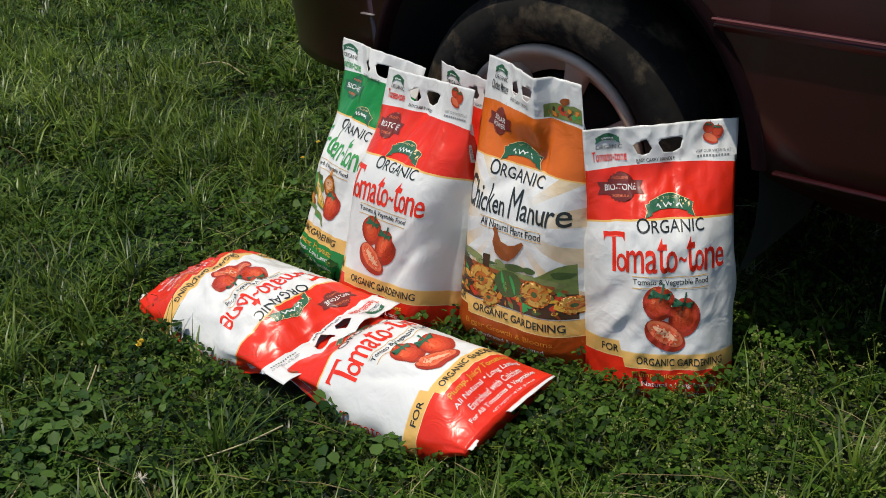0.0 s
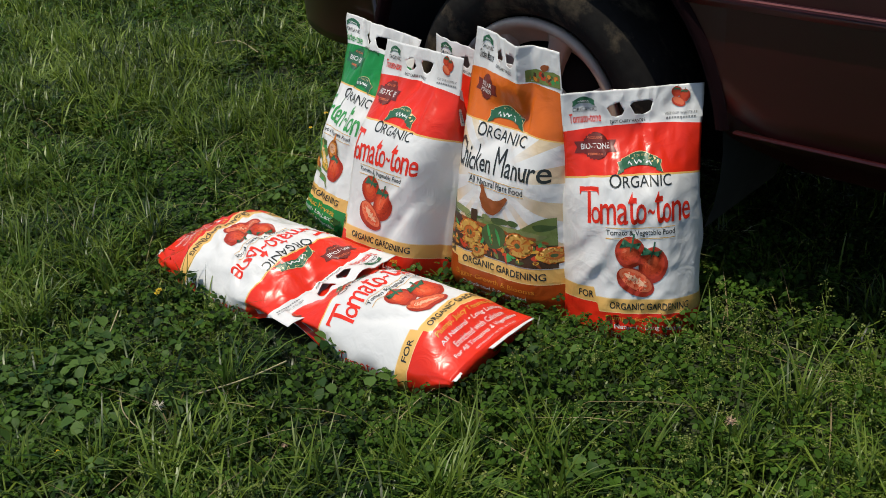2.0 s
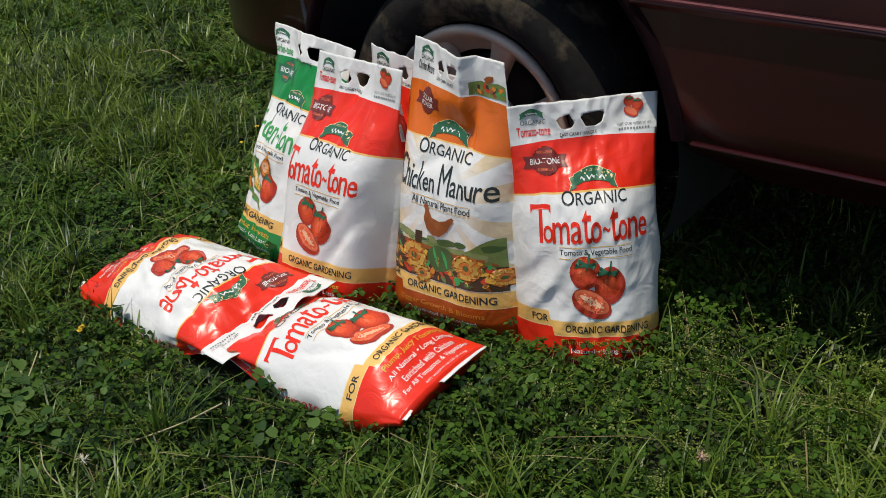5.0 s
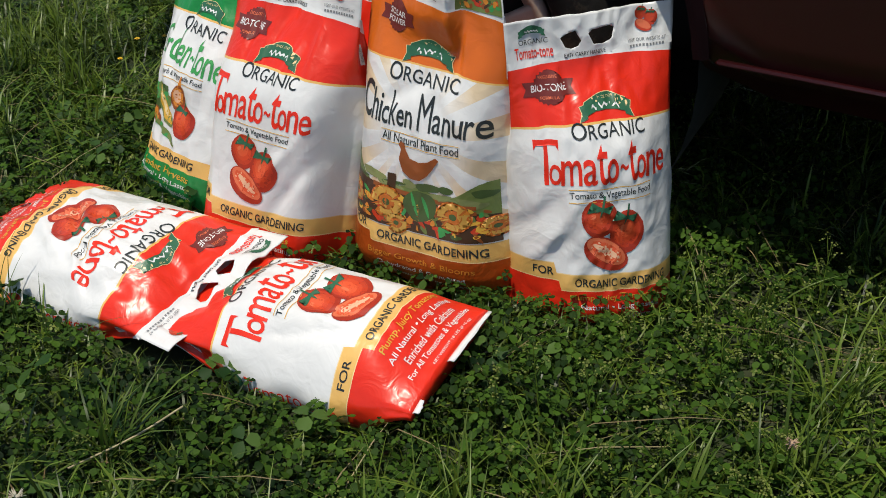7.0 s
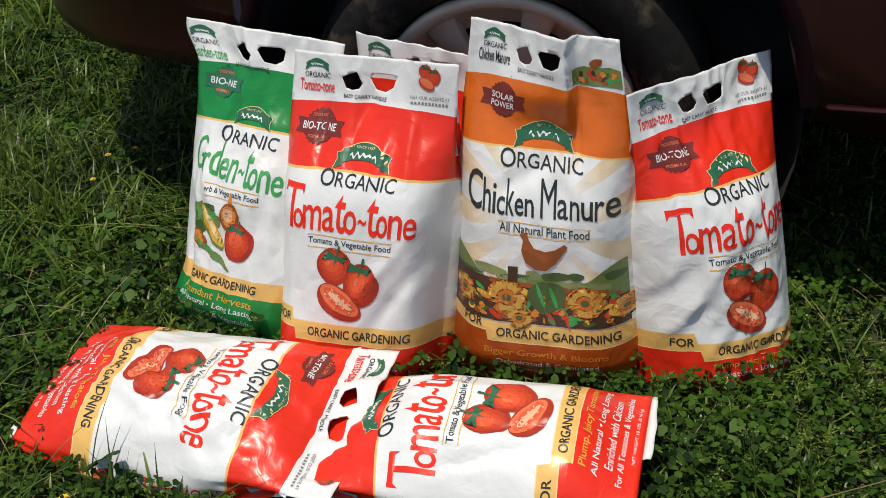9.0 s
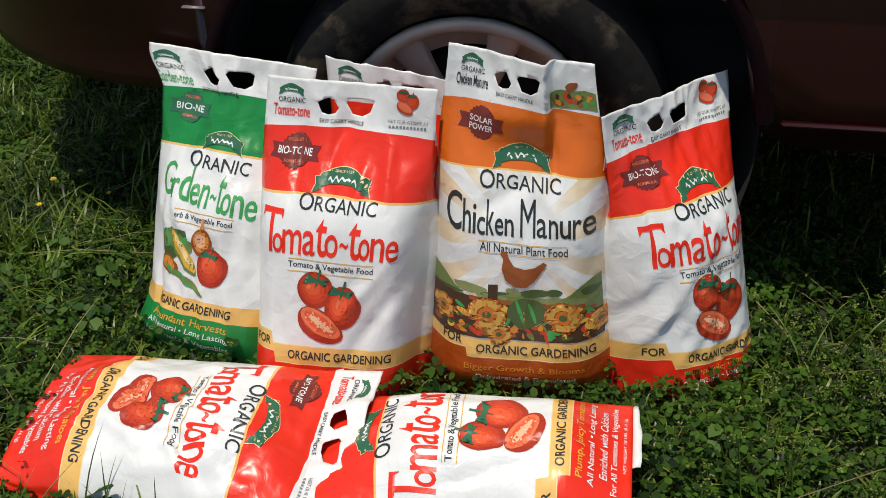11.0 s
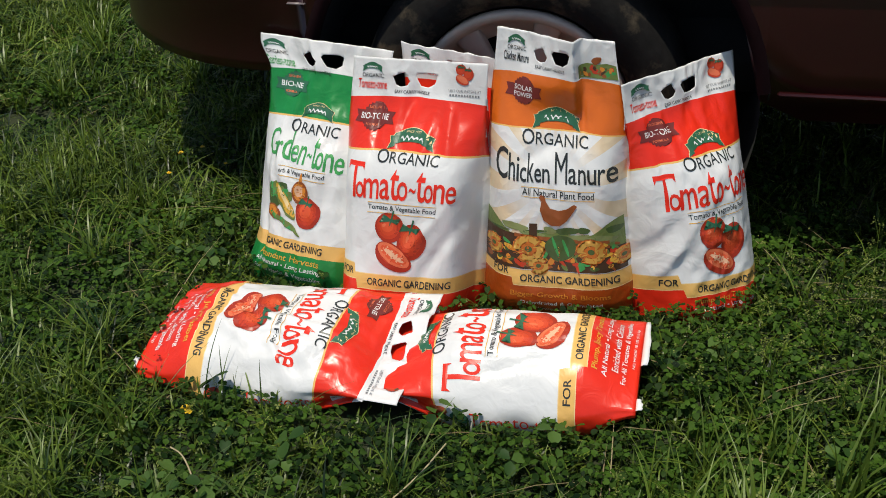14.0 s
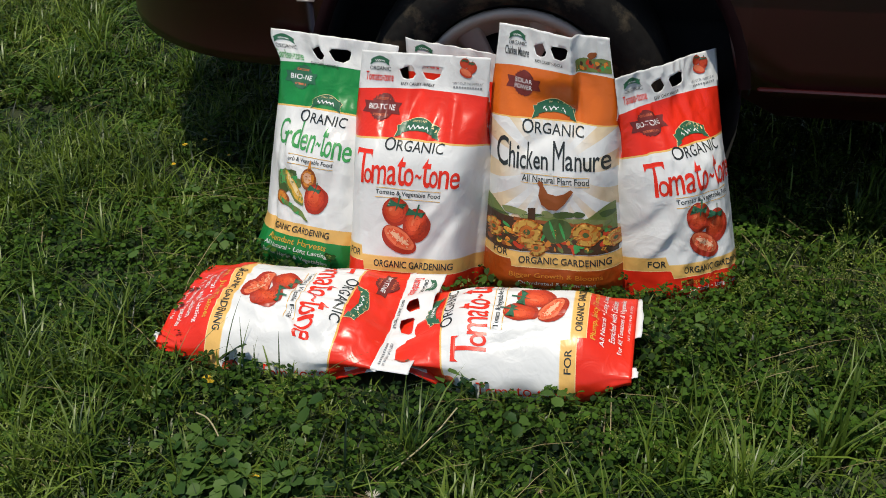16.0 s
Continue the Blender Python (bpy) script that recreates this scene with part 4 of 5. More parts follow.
# ---- car ----
def lathe(profile, n=64, cy=0.0):
    """Turns a profile of (radius, y) round the wheel's axle."""
    bm = bmesh.new()
    rings = []
    for i in range(n):
        t = 2 * math.pi * i / n
        rings.append([bm.verts.new((r * math.cos(t), y, r * math.sin(t))) for r, y in profile])
    for i in range(n):
        a, b = rings[i], rings[(i + 1) % n]
        for k in range(len(profile) - 1):
            bm.faces.new((a[k], a[k + 1], b[k + 1], b[k]))
    bmesh.ops.recalc_face_normals(bm, faces=bm.faces[:])
    return bm


def block(x0, x1, y0, y1, z0, z1, bevel=0.0):
    bm = bmesh.new()
    bmesh.ops.create_cube(bm, size=1)
    for v in bm.verts:
        v.co = ((x0 + x1) / 2 + v.co.x * (x1 - x0), (y0 + y1) / 2 + v.co.y * (y1 - y0), (z0 + z1) / 2 + v.co.z * (z1 - z0))
    if bevel:
        bmesh.ops.bevel(bm, geom=bm.edges[:], offset=bevel, segments=2, affect="EDGES")
    return bm


HUB = 0.306  # middle of the wheel arches
AXLE = 0.272
SIDE = -0.030
ARCH_X, ARCH_R = 0.030, 0.470
car = tagged(thing("car", (1.4, 0.8, 0)), "dark red parked car with a muddy tyre on the grass", "car")
TURN = Matrix.Rotation(radians(-6.5), 4, "Z")


def sill(x):
    """Height of the body's lower edge along the car."""
    if x < -0.42:
        return 0.350 + 0.02 * smooth01(x, -0.5, -0.42)
    if x > 3.05:
        return 0.30
    low = 0.235
    for cx in (ARCH_X, 2.66):
        d = abs(x - cx)
        if d < ARCH_R:
            low = max(low, HUB + math.sqrt(ARCH_R ** 2 - d * d))
    return low


def deck(x):
    return 0.93 + 0.47 * smooth01(x, -0.15, 0.5) * (1 - smooth01(x, 1.7, 2.5)) - 0.10 * smooth01(x, 2.6, 3.6)


def skin(x, z):
    """How far the side stands out at a height: fuller at the waist, tucked in at the foot, rounded at the tail."""
    y = SIDE + 0.035 * smooth01(z, 0.62, 0.95) + 0.26 * smooth01(z, 0.95, 1.40)
    y += 0.17 * smooth01(0.375 - z, 0.0, 0.13) * (x > -0.42)
    y += 0.03 * smooth01(0.62 - z, 0.0, 0.25) * smooth01(-x, 0.30, 0.58)
    if x < -0.55:
        y += 0.75 * (1 - math.sqrt(max(0, 1 - ((-x - 0.55) / 0.57) ** 2)))
    return y


bm = bmesh.new()
cols = sorted({-1.118 + 0.01 * i for i in range(20)} | {-0.92 + 0.02 * i for i in range(27)} | {ARCH_X - ARCH_R + 0.94 * i / 44 for i in range(41)} | {0.45 + 0.15 * i for i in range(22)} | {ARCH_X - ARCH_R + 0.0005, ARCH_X + ARCH_R - 0.0005})
cols = [c for c in cols if c <= 3.6]
NZ = 26
side_v = []
for x in cols:
    lo, hi = sill(x), deck(x)
    side_v.append([bm.verts.new((x, skin(x, lo + (hi - lo) * k / NZ), lo + (hi - lo) * k / NZ)) for k in range(NZ + 1)])
far_v = [[bm.verts.new((v.co.x, 1.64 - v.co.y, v.co.z)) for v in col] for col in side_v]
for i in range(len(cols) - 1):
    for k in range(NZ):
        bm.faces.new((side_v[i][k], side_v[i + 1][k], side_v[i + 1][k + 1], side_v[i][k + 1]))
        bm.faces.new((far_v[i][k], far_v[i][k + 1], far_v[i + 1][k + 1], far_v[i + 1][k]))
    bm.faces.new((side_v[i][NZ], side_v[i + 1][NZ], far_v[i + 1][NZ], far_v[i][NZ]))
    if cols[i + 1] < -0.43:
        bm.faces.new((side_v[i][0], far_v[i][0], far_v[i + 1][0], side_v[i + 1][0]))
for end in (0, -1):
    for k in range(NZ):
        bm.faces.new((side_v[end][k], side_v[end][k + 1], far_v[end][k + 1], far_v[end][k]))
bmesh.ops.recalc_face_normals(bm, faces=bm.faces[:])
def shell(name, keep, label=""):
    """Cuts one panel out of the whole skin."""
    cut = bm.copy()
    bmesh.ops.delete(cut, geom=[f for f in cut.faces if not keep(f.calc_center_median())], context="FACES")
    return part(name, cut, M["paint"], car, label)


def on_bumper(c):
    return c.x < -0.43 and c.z < 0.66


def on_door(c):
    return 0.53 < c.x < 1.55 and c.z < 0.95 and c.y < 0.3


shell("body", lambda c: not on_bumper(c) and not on_door(c))
shell("bumper", on_bumper, "dark red rounded bumper")
shell("door", on_door, "dark red car door")
bm.free()
# floor pan, set above the sills, and the two wheel wells
part("underbody", block(-0.62, 3.4, 0.20, 1.44, 0.26, 0.40, 0.02), M["under"], car)
bm = bmesh.new()
n = 30
ring = []
for i in range(n + 1):
    t = math.pi * (-0.12 + 1.24 * i / n)
    ring.append([bm.verts.new((ARCH_X + (ARCH_R + 0.002) * math.cos(t), y, HUB + (ARCH_R + 0.002) * math.sin(t))) for y in (SIDE + 0.012, 0.05, 0.30)])
for i in range(n):
    for k in range(2):
        bm.faces.new((ring[i][k], ring[i + 1][k], ring[i + 1][k + 1], ring[i][k + 1]))
bm.faces.new([r[2] for r in ring])
part("wheel_well", bm, M["under"], car)
bm = bmesh.new()
lip = []
for i in range(n + 1):
    t = math.pi * (0.04 + 0.92 * i / n)
    lip.append([bm.verts.new((ARCH_X + r * math.cos(t), y, HUB + r * math.sin(t))) for r, y in ((ARCH_R + 0.022, SIDE - 0.001), (ARCH_R + 0.012, SIDE - 0.009), (ARCH_R - 0.004, SIDE - 0.007), (ARCH_R - 0.006, SIDE + 0.02))])
for i in range(n):
    for k in range(3):
        bm.faces.new((lip[i][k], lip[i][k + 1], lip[i + 1][k + 1], lip[i + 1][k]))
part("arch_lip", bm, M["trim"], car)
# added strip, stands in for the highlight along the sill's crease
part("sill_crease_strip", block(0.530, 3.0, SIDE - 0.010, SIDE + 0.006, 0.363, 0.370, 0.003), M["paint"], car, "thin dark red strip added for the highlight along the sill crease")
part("door_moulding", block(0.395, 2.2, SIDE - 0.013, SIDE + 0.008, 0.610, 0.634, 0.009), M["paint"], car, "dark red moulding along the door")
# thin paler strip painted as the glint on the moulding's top
part("moulding_highlight", block(0.398, 2.19, SIDE - 0.0145, SIDE - 0.008, 0.6300, 0.6345, 0.0018), M["edge_glint"], car, "painted highlight along the upper edge of the door moulding")
# pale sliver laid on the bumper seam in place of its highlight
part("seam_highlight", block(-0.475, -0.435, SIDE - 0.002, SIDE + 0.02, 0.513, 0.516, 0.0008), M["edge"], car, "short painted highlight on the bumper seam")
bm = bmesh.new()
door = []
for k in range(13):
    z = 0.26 + 0.66 * k / 12
    door.append([bm.verts.new((ARCH_X + math.sqrt(max(0.487 ** 2 - (z - HUB) ** 2, 0.1)) + dx, skin(0.5, z) - 0.0015, z)) for dx in (0, 0.005)])
for k in range(12):
    bm.faces.new((door[k][0], door[k][1], door[k + 1][1], door[k + 1][0]))
part("door_gap", bm, M["seal"], car)


def wheel(x):
    tyre = [(0.208, 0.008), (0.217, -0.008), (0.235, -0.024), (0.262, -0.030), (0.285, -0.026), (0.300, -0.012), (0.309, 0.012), (0.313, 0.05), (0.313, 0.13), (0.306, 0.165), (0.28, 0.185), (0.206, 0.18)]
    bm = lathe(tyre, 72)
    ty = part("tyre", bm, M["tyre"], car, "black tyre with dried mud")
    rim = part("rim", lathe([(0.150, 0.055), (0.176, 0.030), (0.186, 0.012), (0.192, -0.004), (0.200, -0.012), (0.210, -0.010), (0.213, 0.004), (0.200, 0.02), (0.196, 0.12)], 72), M["alloy"], car, "dull silver alloy rim")
    hub = part("hub_cap", lathe([(0.0, 0.004), (0.022, 0.002), (0.034, 0.008), (0.048, 0.022), (0.060, 0.03), (0.062, 0.06)], 40), M["alloy"], rim)
    spokes = []
    for i in range(7):
        bm = bmesh.new()
        prof = [(0.040, 0.022, 0.026), (0.080, 0.026, 0.020), (0.120, 0.034, 0.016), (0.160, 0.047, 0.018), (0.186, 0.058, 0.014)]
        vs = []
        for r, w, y in prof:
            vs.append([bm.verts.new((sx * w / 2, yy, r)) for sx, yy in ((-1, y + 0.028), (-1, y + 0.006), (-0.7, y), (0.7, y), (1, y + 0.006), (1, y + 0.028))])
        for a, b in zip(vs, vs[1:]):
            for k in range(5):
                bm.faces.new((a[k], a[k + 1], b[k + 1], b[k]))
        bmesh.ops.recalc_face_normals(bm, faces=bm.faces[:])
        bmesh.ops.rotate(bm, verts=bm.verts[:], cent=(0, 0, 0), matrix=Matrix.Rotation(2 * math.pi * (i + 0.32) / 7, 3, "Y"))
        spokes.append(part("spoke", bm, M["alloy"], rim))
    drum = part("brake_drum", lathe([(0.0, 0.07), (0.13, 0.07), (0.135, 0.13), (0.19, 0.13)], 40), M["under"], rim)
    for o, k in ((ty, 1.135), (rim, 1.10)):
        o.matrix_parent_inverse = Matrix.Translation(-car.location) @ Matrix.Translation((x + 0.009, 0.012, AXLE)) @ Matrix.Diagonal((k, 1.0, k, 1.0))


wheel(0.0)
wheel(2.66)

# the car stands a little askew to the row of bags
car.matrix_basis = TURN @ Matrix.Translation(car.location)

# ---- grass, clover and weeds ----
GR = np.random.default_rng(11)
M["grass"] = leaf_mat("grass_blade", (0.006, 0.021, 0.003), (0.170, 0.245, 0.030), 0.40, 0.36, 0.42)
M["clover"] = leaf_mat("clover_leaf", (0.004, 0.017, 0.003), (0.062, 0.130, 0.014), 0.6, 0.32, 0.12)
M["weed"] = leaf_mat("weed_head", (0.07, 0.11, 0.015), (0.25, 0.29, 0.07), 0.6, 0.35)
M["straw"] = leaf_mat("dry_straw", (0.14, 0.10, 0.045), (0.30, 0.25, 0.13), 0.7, 0.2)
M["dandelion"] = mat("yellow_petals", (0.75, 0.50, 0.02), 0.6, grain=0.2, scale=200)

FOOT = []
for b in (garden, tomato, manure, right, behind):
    back = -b.n * b.deep * 0.8
    back.z = 0
    FOOT.append([b.bl.xy, b.br.xy, (b.br + back).xy, (b.bl + back).xy])
for b in (lying_m, lying_k):
    FOOT.append([b.tl.xy, b.tr.xy, b.br.lerp(b.tr, 0.13).xy, b.bl.lerp(b.tl, 0.13).xy])


# worn spots where the soil shows; the fourth also stands in for soft shade
BARE = ((-1.44, 0.62, 0.16, 0.07), (-1.60, -0.11, 0.22, 0.10), (-1.28, -0.02, 0.10, 0.06), (-0.82, 0.24, 0.12, 0.09), (0.86, -0.95, 0.10, 0.05), (0.62, -0.92, 0.14, 0.07), (-1.75, 0.70, 0.25, 0.07))


def clear(x, y, grow=0.0):
    """True where no bag stands."""
    ok = np.ones(len(x), bool)
    for q in FOOT:
        c = sum(q, Vector((0, 0))) / 4
        q = [c + (p - c) * (1 + grow) for p in q]
        s = []
        for i in range(4):
            a, b = q[i], q[(i + 1) % 4]
            s.append((b.x - a.x) * (y - a.y) - (b.y - a.y) * (x - a.x))
        s = np.array(s)
        ok &= ~((s > 0).all(0) | (s < 0).all(0))
    ok &= ~((np.abs(x) < 0.12) & (y > -0.03) & (y < 0.21))
    for cx, cy, rx, ry in BARE:
        r = ((x - cx) / rx) ** 2 + ((y - cy) / ry) ** 2
        ok &= (r > 1) | (GR.random(len(x)) < 0.12 + 0.5 * r)
    return ok


def patchy(x, y, k, s):
    return np.array([noise.noise(Vector((a * k, b * k, s))) for a, b in zip(x, y)])


def spots(n, x0, x1, y0, y1, grow=0.03):
    x, y = GR.uniform(x0, x1, n), GR.uniform(y0, y1, n)
    ok = clear(x, y, grow)
    x, y = x[ok], y[ok]
    z = np.array([ground_z(a, b) for a, b in zip(x, y)])
    return x, y, z


def mesh_from(name, verts, faces, material):
    """verts: (n, k, 3) for n pieces; faces: index rows of one piece."""
    n, k, _ = verts.shape
    me = bpy.data.meshes.new(name)
    idx = [np.asarray(f) for f in faces]
    loops = np.concatenate([np.concatenate(idx)[None, :] + (np.arange(n) * k)[:, None]], axis=0).ravel()
    sizes = np.tile([len(f) for f in idx], n)
    me.vertices.add(n * k)
    me.vertices.foreach_set("co", verts.reshape(-1).astype(np.float32))
    me.loops.add(len(loops))
    me.loops.foreach_set("vertex_index", loops.astype(np.int32))
    me.polygons.add(len(sizes))
    me.polygons.foreach_set("loop_start", np.concatenate([[0], np.cumsum(sizes)[:-1]]).astype(np.int32))
    me.update(calc_edges=True)
    me.validate()
    me.polygons.foreach_set("use_smooth", np.ones(len(me.polygons), bool))
    me.materials.append(material)
    return new(name, me)


def blades(x, y, z, length, width, lean):
    """Curved tapering blades, seven points each."""
    n = len(x)
    t = GR.uniform(0, 2 * np.pi, n)
    d = np.stack([np.cos(t), np.sin(t), np.zeros(n)], 1)
    s = np.stack([-np.sin(t), np.cos(t), np.zeros(n)], 1)
    root = np.stack([x, y, z - 0.004], 1)
    out = np.zeros((n, 7, 3))
    for i, f in enumerate((0, 0.38, 0.72, 1.0)):
        c = root + d * (lean * length * f ** 1.8)[:, None]
        c[:, 2] += length * (f - 0.45 * np.minimum(lean, 1.3) * f ** 2.4)
        w = width * (1 - 0.25 * f) if i < 3 else width * 0
        if i < 3:
            out[:, 2 * i] = c - s * w[:, None]
            out[:, 2 * i + 1] = c + s * w[:, None]
        else:
            out[:, 6] = c
    return out


BL = ((0, 1, 3, 2), (2, 3, 5, 4), (4, 5, 6))


def clovers(x, y, z, high, size):
    """Three round leaflets on top of a short stem, folded a little along their middle."""
    n = len(x)
    t0 = GR.uniform(0, 2 * np.pi, n)
    tip = GR.normal(0, 0.35, (n, 2))
    out = np.zeros((n, 24, 3))
    for k in range(3):
        t = t0 + 2 * np.pi * k / 3
        d = np.stack([np.cos(t), np.sin(t)], 1)
        s = np.stack([-np.sin(t), np.cos(t)], 1)
        shape = ((0.05, 0, 0.0), (0.45, -0.40, 0.10), (0.85, -0.42, 0.13), (1.05, -0.2, 0.08), (0.96, 0.0, 0.02), (1.05, 0.2, 0.08), (0.85, 0.42, 0.13), (0.45, 0.40, 0.10))
        for i, (a, b, c) in enumerate(shape):
            p = d * (a * size)[:, None] + s * (b * size)[:, None]
            out[:, 8 * k + i, 0] = x + p[:, 0]
            out[:, 8 * k + i, 1] = y + p[:, 1]
            out[:, 8 * k + i, 2] = z + high + c * size + p[:, 0] * tip[:, 0] + p[:, 1] * tip[:, 1] - 0.25 * a * a * size
    return out


CL = tuple(q for k in range(3) for q in ((8 * k, 8 * k + 1, 8 * k + 2, 8 * k + 4), (8 * k + 2, 8 * k + 3, 8 * k + 4), (8 * k, 8 * k + 4, 8 * k + 6, 8 * k + 7), (8 * k + 4, 8 * k + 5, 8 * k + 6)))

# near lawn
x, y, z = spots(78000, -1.7, 1.9, -1.5, 1.0)
p = patchy(x, y, 2.2, 1.0)
keep = GR.random(len(x)) < 0.45 + 0.9 * p + 0.25
x, y, z, p = x[keep], y[keep], z[keep], p[keep]
L = GR.gamma(6, 0.0145, len(x)) * (0.85 + 0.7 * p)
near = (y < 0.05) & (y > -0.92) & (np.abs(x) < 0.75)
L = np.where(near, np.minimum(L, 0.065), L)
tagged(mesh_from("lawn_grass", blades(x, y, z, np.clip(L, 0.025, 0.16), GR.uniform(0.0009, 0.0028, len(x)), GR.uniform(0.15, 1.5, len(x))), BL, M["grass"]), "uneven green lawn grass round the bags", "grass", kind="stuff")
x, y, z = spots(52000, -1.7, 1.9, -1.5, 1.0, 0.08)
p = patchy(x, y, 1.7, 9.0)
keep = GR.random(len(x)) < 0.72 - 0.8 * p
x, y, z = x[keep], y[keep], z[keep]
tagged(mesh_from("clover", clovers(x, y, z, GR.uniform(0.006, 0.062, len(x)), GR.uniform(0.006, 0.0155, len(x))), CL, M["clover"]), "dense low green clover among the grass", "clover", kind="stuff")
# farther lawn
x, y, z = (np.concatenate(q) for q in zip(spots(50000, -5.0, 4.5, -4.0, 5.0), spots(90000, -3.7, -1.4, -1.2, 3.0)))
keep = ~((np.abs(x - 0.1) < 1.6) & (y < 0.9) & (y > -1.45))
x, y, z = x[keep], y[keep], z[keep]
p = patchy(x, y, 1.5, 1.0)
L = np.clip(GR.gamma(6, 0.015, len(x)) * (0.9 + 0.8 * p), 0.03, 0.2)
M["far_grass"] = leaf_mat("far_grass_blade", (0.006, 0.020, 0.003), (0.230, 0.315, 0.045), 0.40, 0.38, 0.45)
tagged(mesh_from("far_lawn_grass", blades(x, y, z, L, GR.uniform(0.0015, 0.0036, len(x)), GR.uniform(0.15, 1.4, len(x))), BL, M["far_grass"]), "longer green lawn grass farther away", "grass", kind="stuff")
x, y, z = spots(26000, -3.6, -0.9, -1.2, 3.0)
keep = ~((np.abs(x - 0.1) < 1.6) & (y < 0.9) & (y > -1.45))
x, y, z = x[keep], y[keep], z[keep]
tagged(mesh_from("far_clover", clovers(x, y, z, GR.uniform(0.02, 0.07, len(x)), GR.uniform(0.009, 0.018, len(x))), CL, M["clover"]), "low green clover farther away", "clover", kind="stuff")
# small pale flower heads of weeds, and dry straw
x, y, z = spots(5200, -1.6, 1.8, -1.5, 0.6)
p = patchy(x, y, 1.9, 4.0)
keep = (p > 0.05) | ((x > 0.3) & (y < -0.1) & (GR.random(len(x)) < 0.3))
x, y, z = x[keep], y[keep], z[keep]
tagged(mesh_from("weed_heads", clovers(x, y, z, GR.uniform(0.04, 0.085, len(x)), GR.uniform(0.0025, 0.006, len(x))), CL, M["weed"]), "small yellow-green weed heads in the lawn", "weeds", kind="stuff")
x, y, z = spots(700, -2.5, 1.9, -1.5, 2.0)
tagged(mesh_from("dry_straw", blades(x, y, z + 0.012, GR.uniform(0.05, 0.14, len(x)), GR.uniform(0.0007, 0.0016, len(x)), GR.uniform(1.5, 3.0, len(x))), BL, M["straw"]), "thin dry straw lying in the lawn", "straw", kind="stuff")

# broad round leaves of low weeds
x, y, z = spots(420, -1.0, 1.2, -1.5, 0.2)
near = (x + 0.47) ** 2 + (y + 1.02) ** 2 < 0.05
keep = near | (GR.random(len(x)) < 0.35)
x, y, z = x[keep], y[keep], z[keep]
gx, gy = GR.normal(-0.48, 0.09, 110), GR.normal(-1.02, 0.08, 110)
x, y, z = np.concatenate([x, gx]), np.concatenate([y, gy]), np.concatenate([z, [ground_z(a, b) for a, b in zip(gx, gy)]])
M["broad"] = leaf_mat("broad_leaf", (0.015, 0.050, 0.009), (0.085, 0.155, 0.030), 0.55, 0.28, 0.18)
tagged(mesh_from("broad_leaf_weeds", clovers(x, y, z, GR.uniform(0.030, 0.072, len(x)), GR.uniform(0.017, 0.030, len(x))), CL, M["broad"]), "broad round pale green leaves among the clover", "weeds", kind="stuff")

# tufts of longer grass
def tufts(n, x0, x1, y0, y1, many, lo, hi, wide):
    cx, cy, cz = spots(n, x0, x1, y0, y1, 0.25)
    keep = ~((np.abs(cx) < 0.72) & (cy > -0.86) & (cy < 0.1))
    cx, cy = cx[keep], cy[keep]
    big = GR.uniform(lo, hi, len(cx))
    i = np.repeat(np.arange(len(cx)), many)
    x, y = cx[i] + GR.normal(0, 0.016, len(i)), cy[i] + GR.normal(0, 0.016, len(i))
    z = np.array([ground_z(a, b) for a, b in zip(x, y)])
    return blades(x, y, z, big[i] * GR.uniform(0.5, 1.0, len(i)), GR.uniform(0.6, 1.0, len(i)) * wide, GR.uniform(0.2, 1.0, len(i)))


M["tuft"] = leaf_mat("long_grass_blade", (0.013, 0.045, 0.005), (0.160, 0.236, 0.030), 0.38, 0.38, 0.45)
tagged(mesh_from("grass_tufts", tufts(620, -2.6, 1.9, -1.5, 2.2, 34, 0.09, 0.20, 0.0024), BL, M["tuft"]), "tufts of longer bright green grass in the lawn", "grass", kind="stuff")
tagged(mesh_from("far_grass_tufts", tufts(560, -4.2, -1.3, -0.8, 3.6, 26, 0.10, 0.22, 0.0034), BL, M["tuft"]), "tufts of longer green grass farther away", "grass", kind="stuff")


# ---- single plants and stems that stand out ----
def blade_thing(name, spec, material, label, category, group):
    """A few chosen blades: root x, y, length, half width, lean, direction in degrees."""
    bm = bmesh.new()
    for x, y, length, w, lean, deg in spec:
        t = radians(deg)
        d, s = Vector((math.cos(t), math.sin(t), 0)), Vector((-math.sin(t), math.cos(t), 0))
        root = Vector((x, y, ground_z(x, y) - 0.004))
        prev = None
        for i in range(8):
            f = i / 7
            c = root + d * lean * length * f ** 1.7 + Vector((0, 0, length * (f - 0.42 * min(lean, 1.3) * f ** 2.3)))
            ww = w * (1 - f ** 2.2) + 0.0001
            row = [bm.verts.new(c - s * ww), bm.verts.new(c - Vector((0, 0, ww * 0.5))), bm.verts.new(c + s * ww)]
            if prev:
                bm.faces.new((prev[0], prev[1], row[1], row[0]))
                bm.faces.new((prev[1], prev[2], row[2], row[1]))
            prev = row
    return tagged(part(name, bm, material), label, category, group)


def tuft_spec(x, y, n, lo, hi, w, spread=0.022):
    r = random.Random(int(x * 1000) * 7 + int(y * 1000))
    return [(x + r.gauss(0, spread), y + r.gauss(0, spread), r.uniform(lo, hi), r.uniform(0.5, 1) * w, r.uniform(0.1, 0.9), r.uniform(0, 360)) for _ in range(n)]


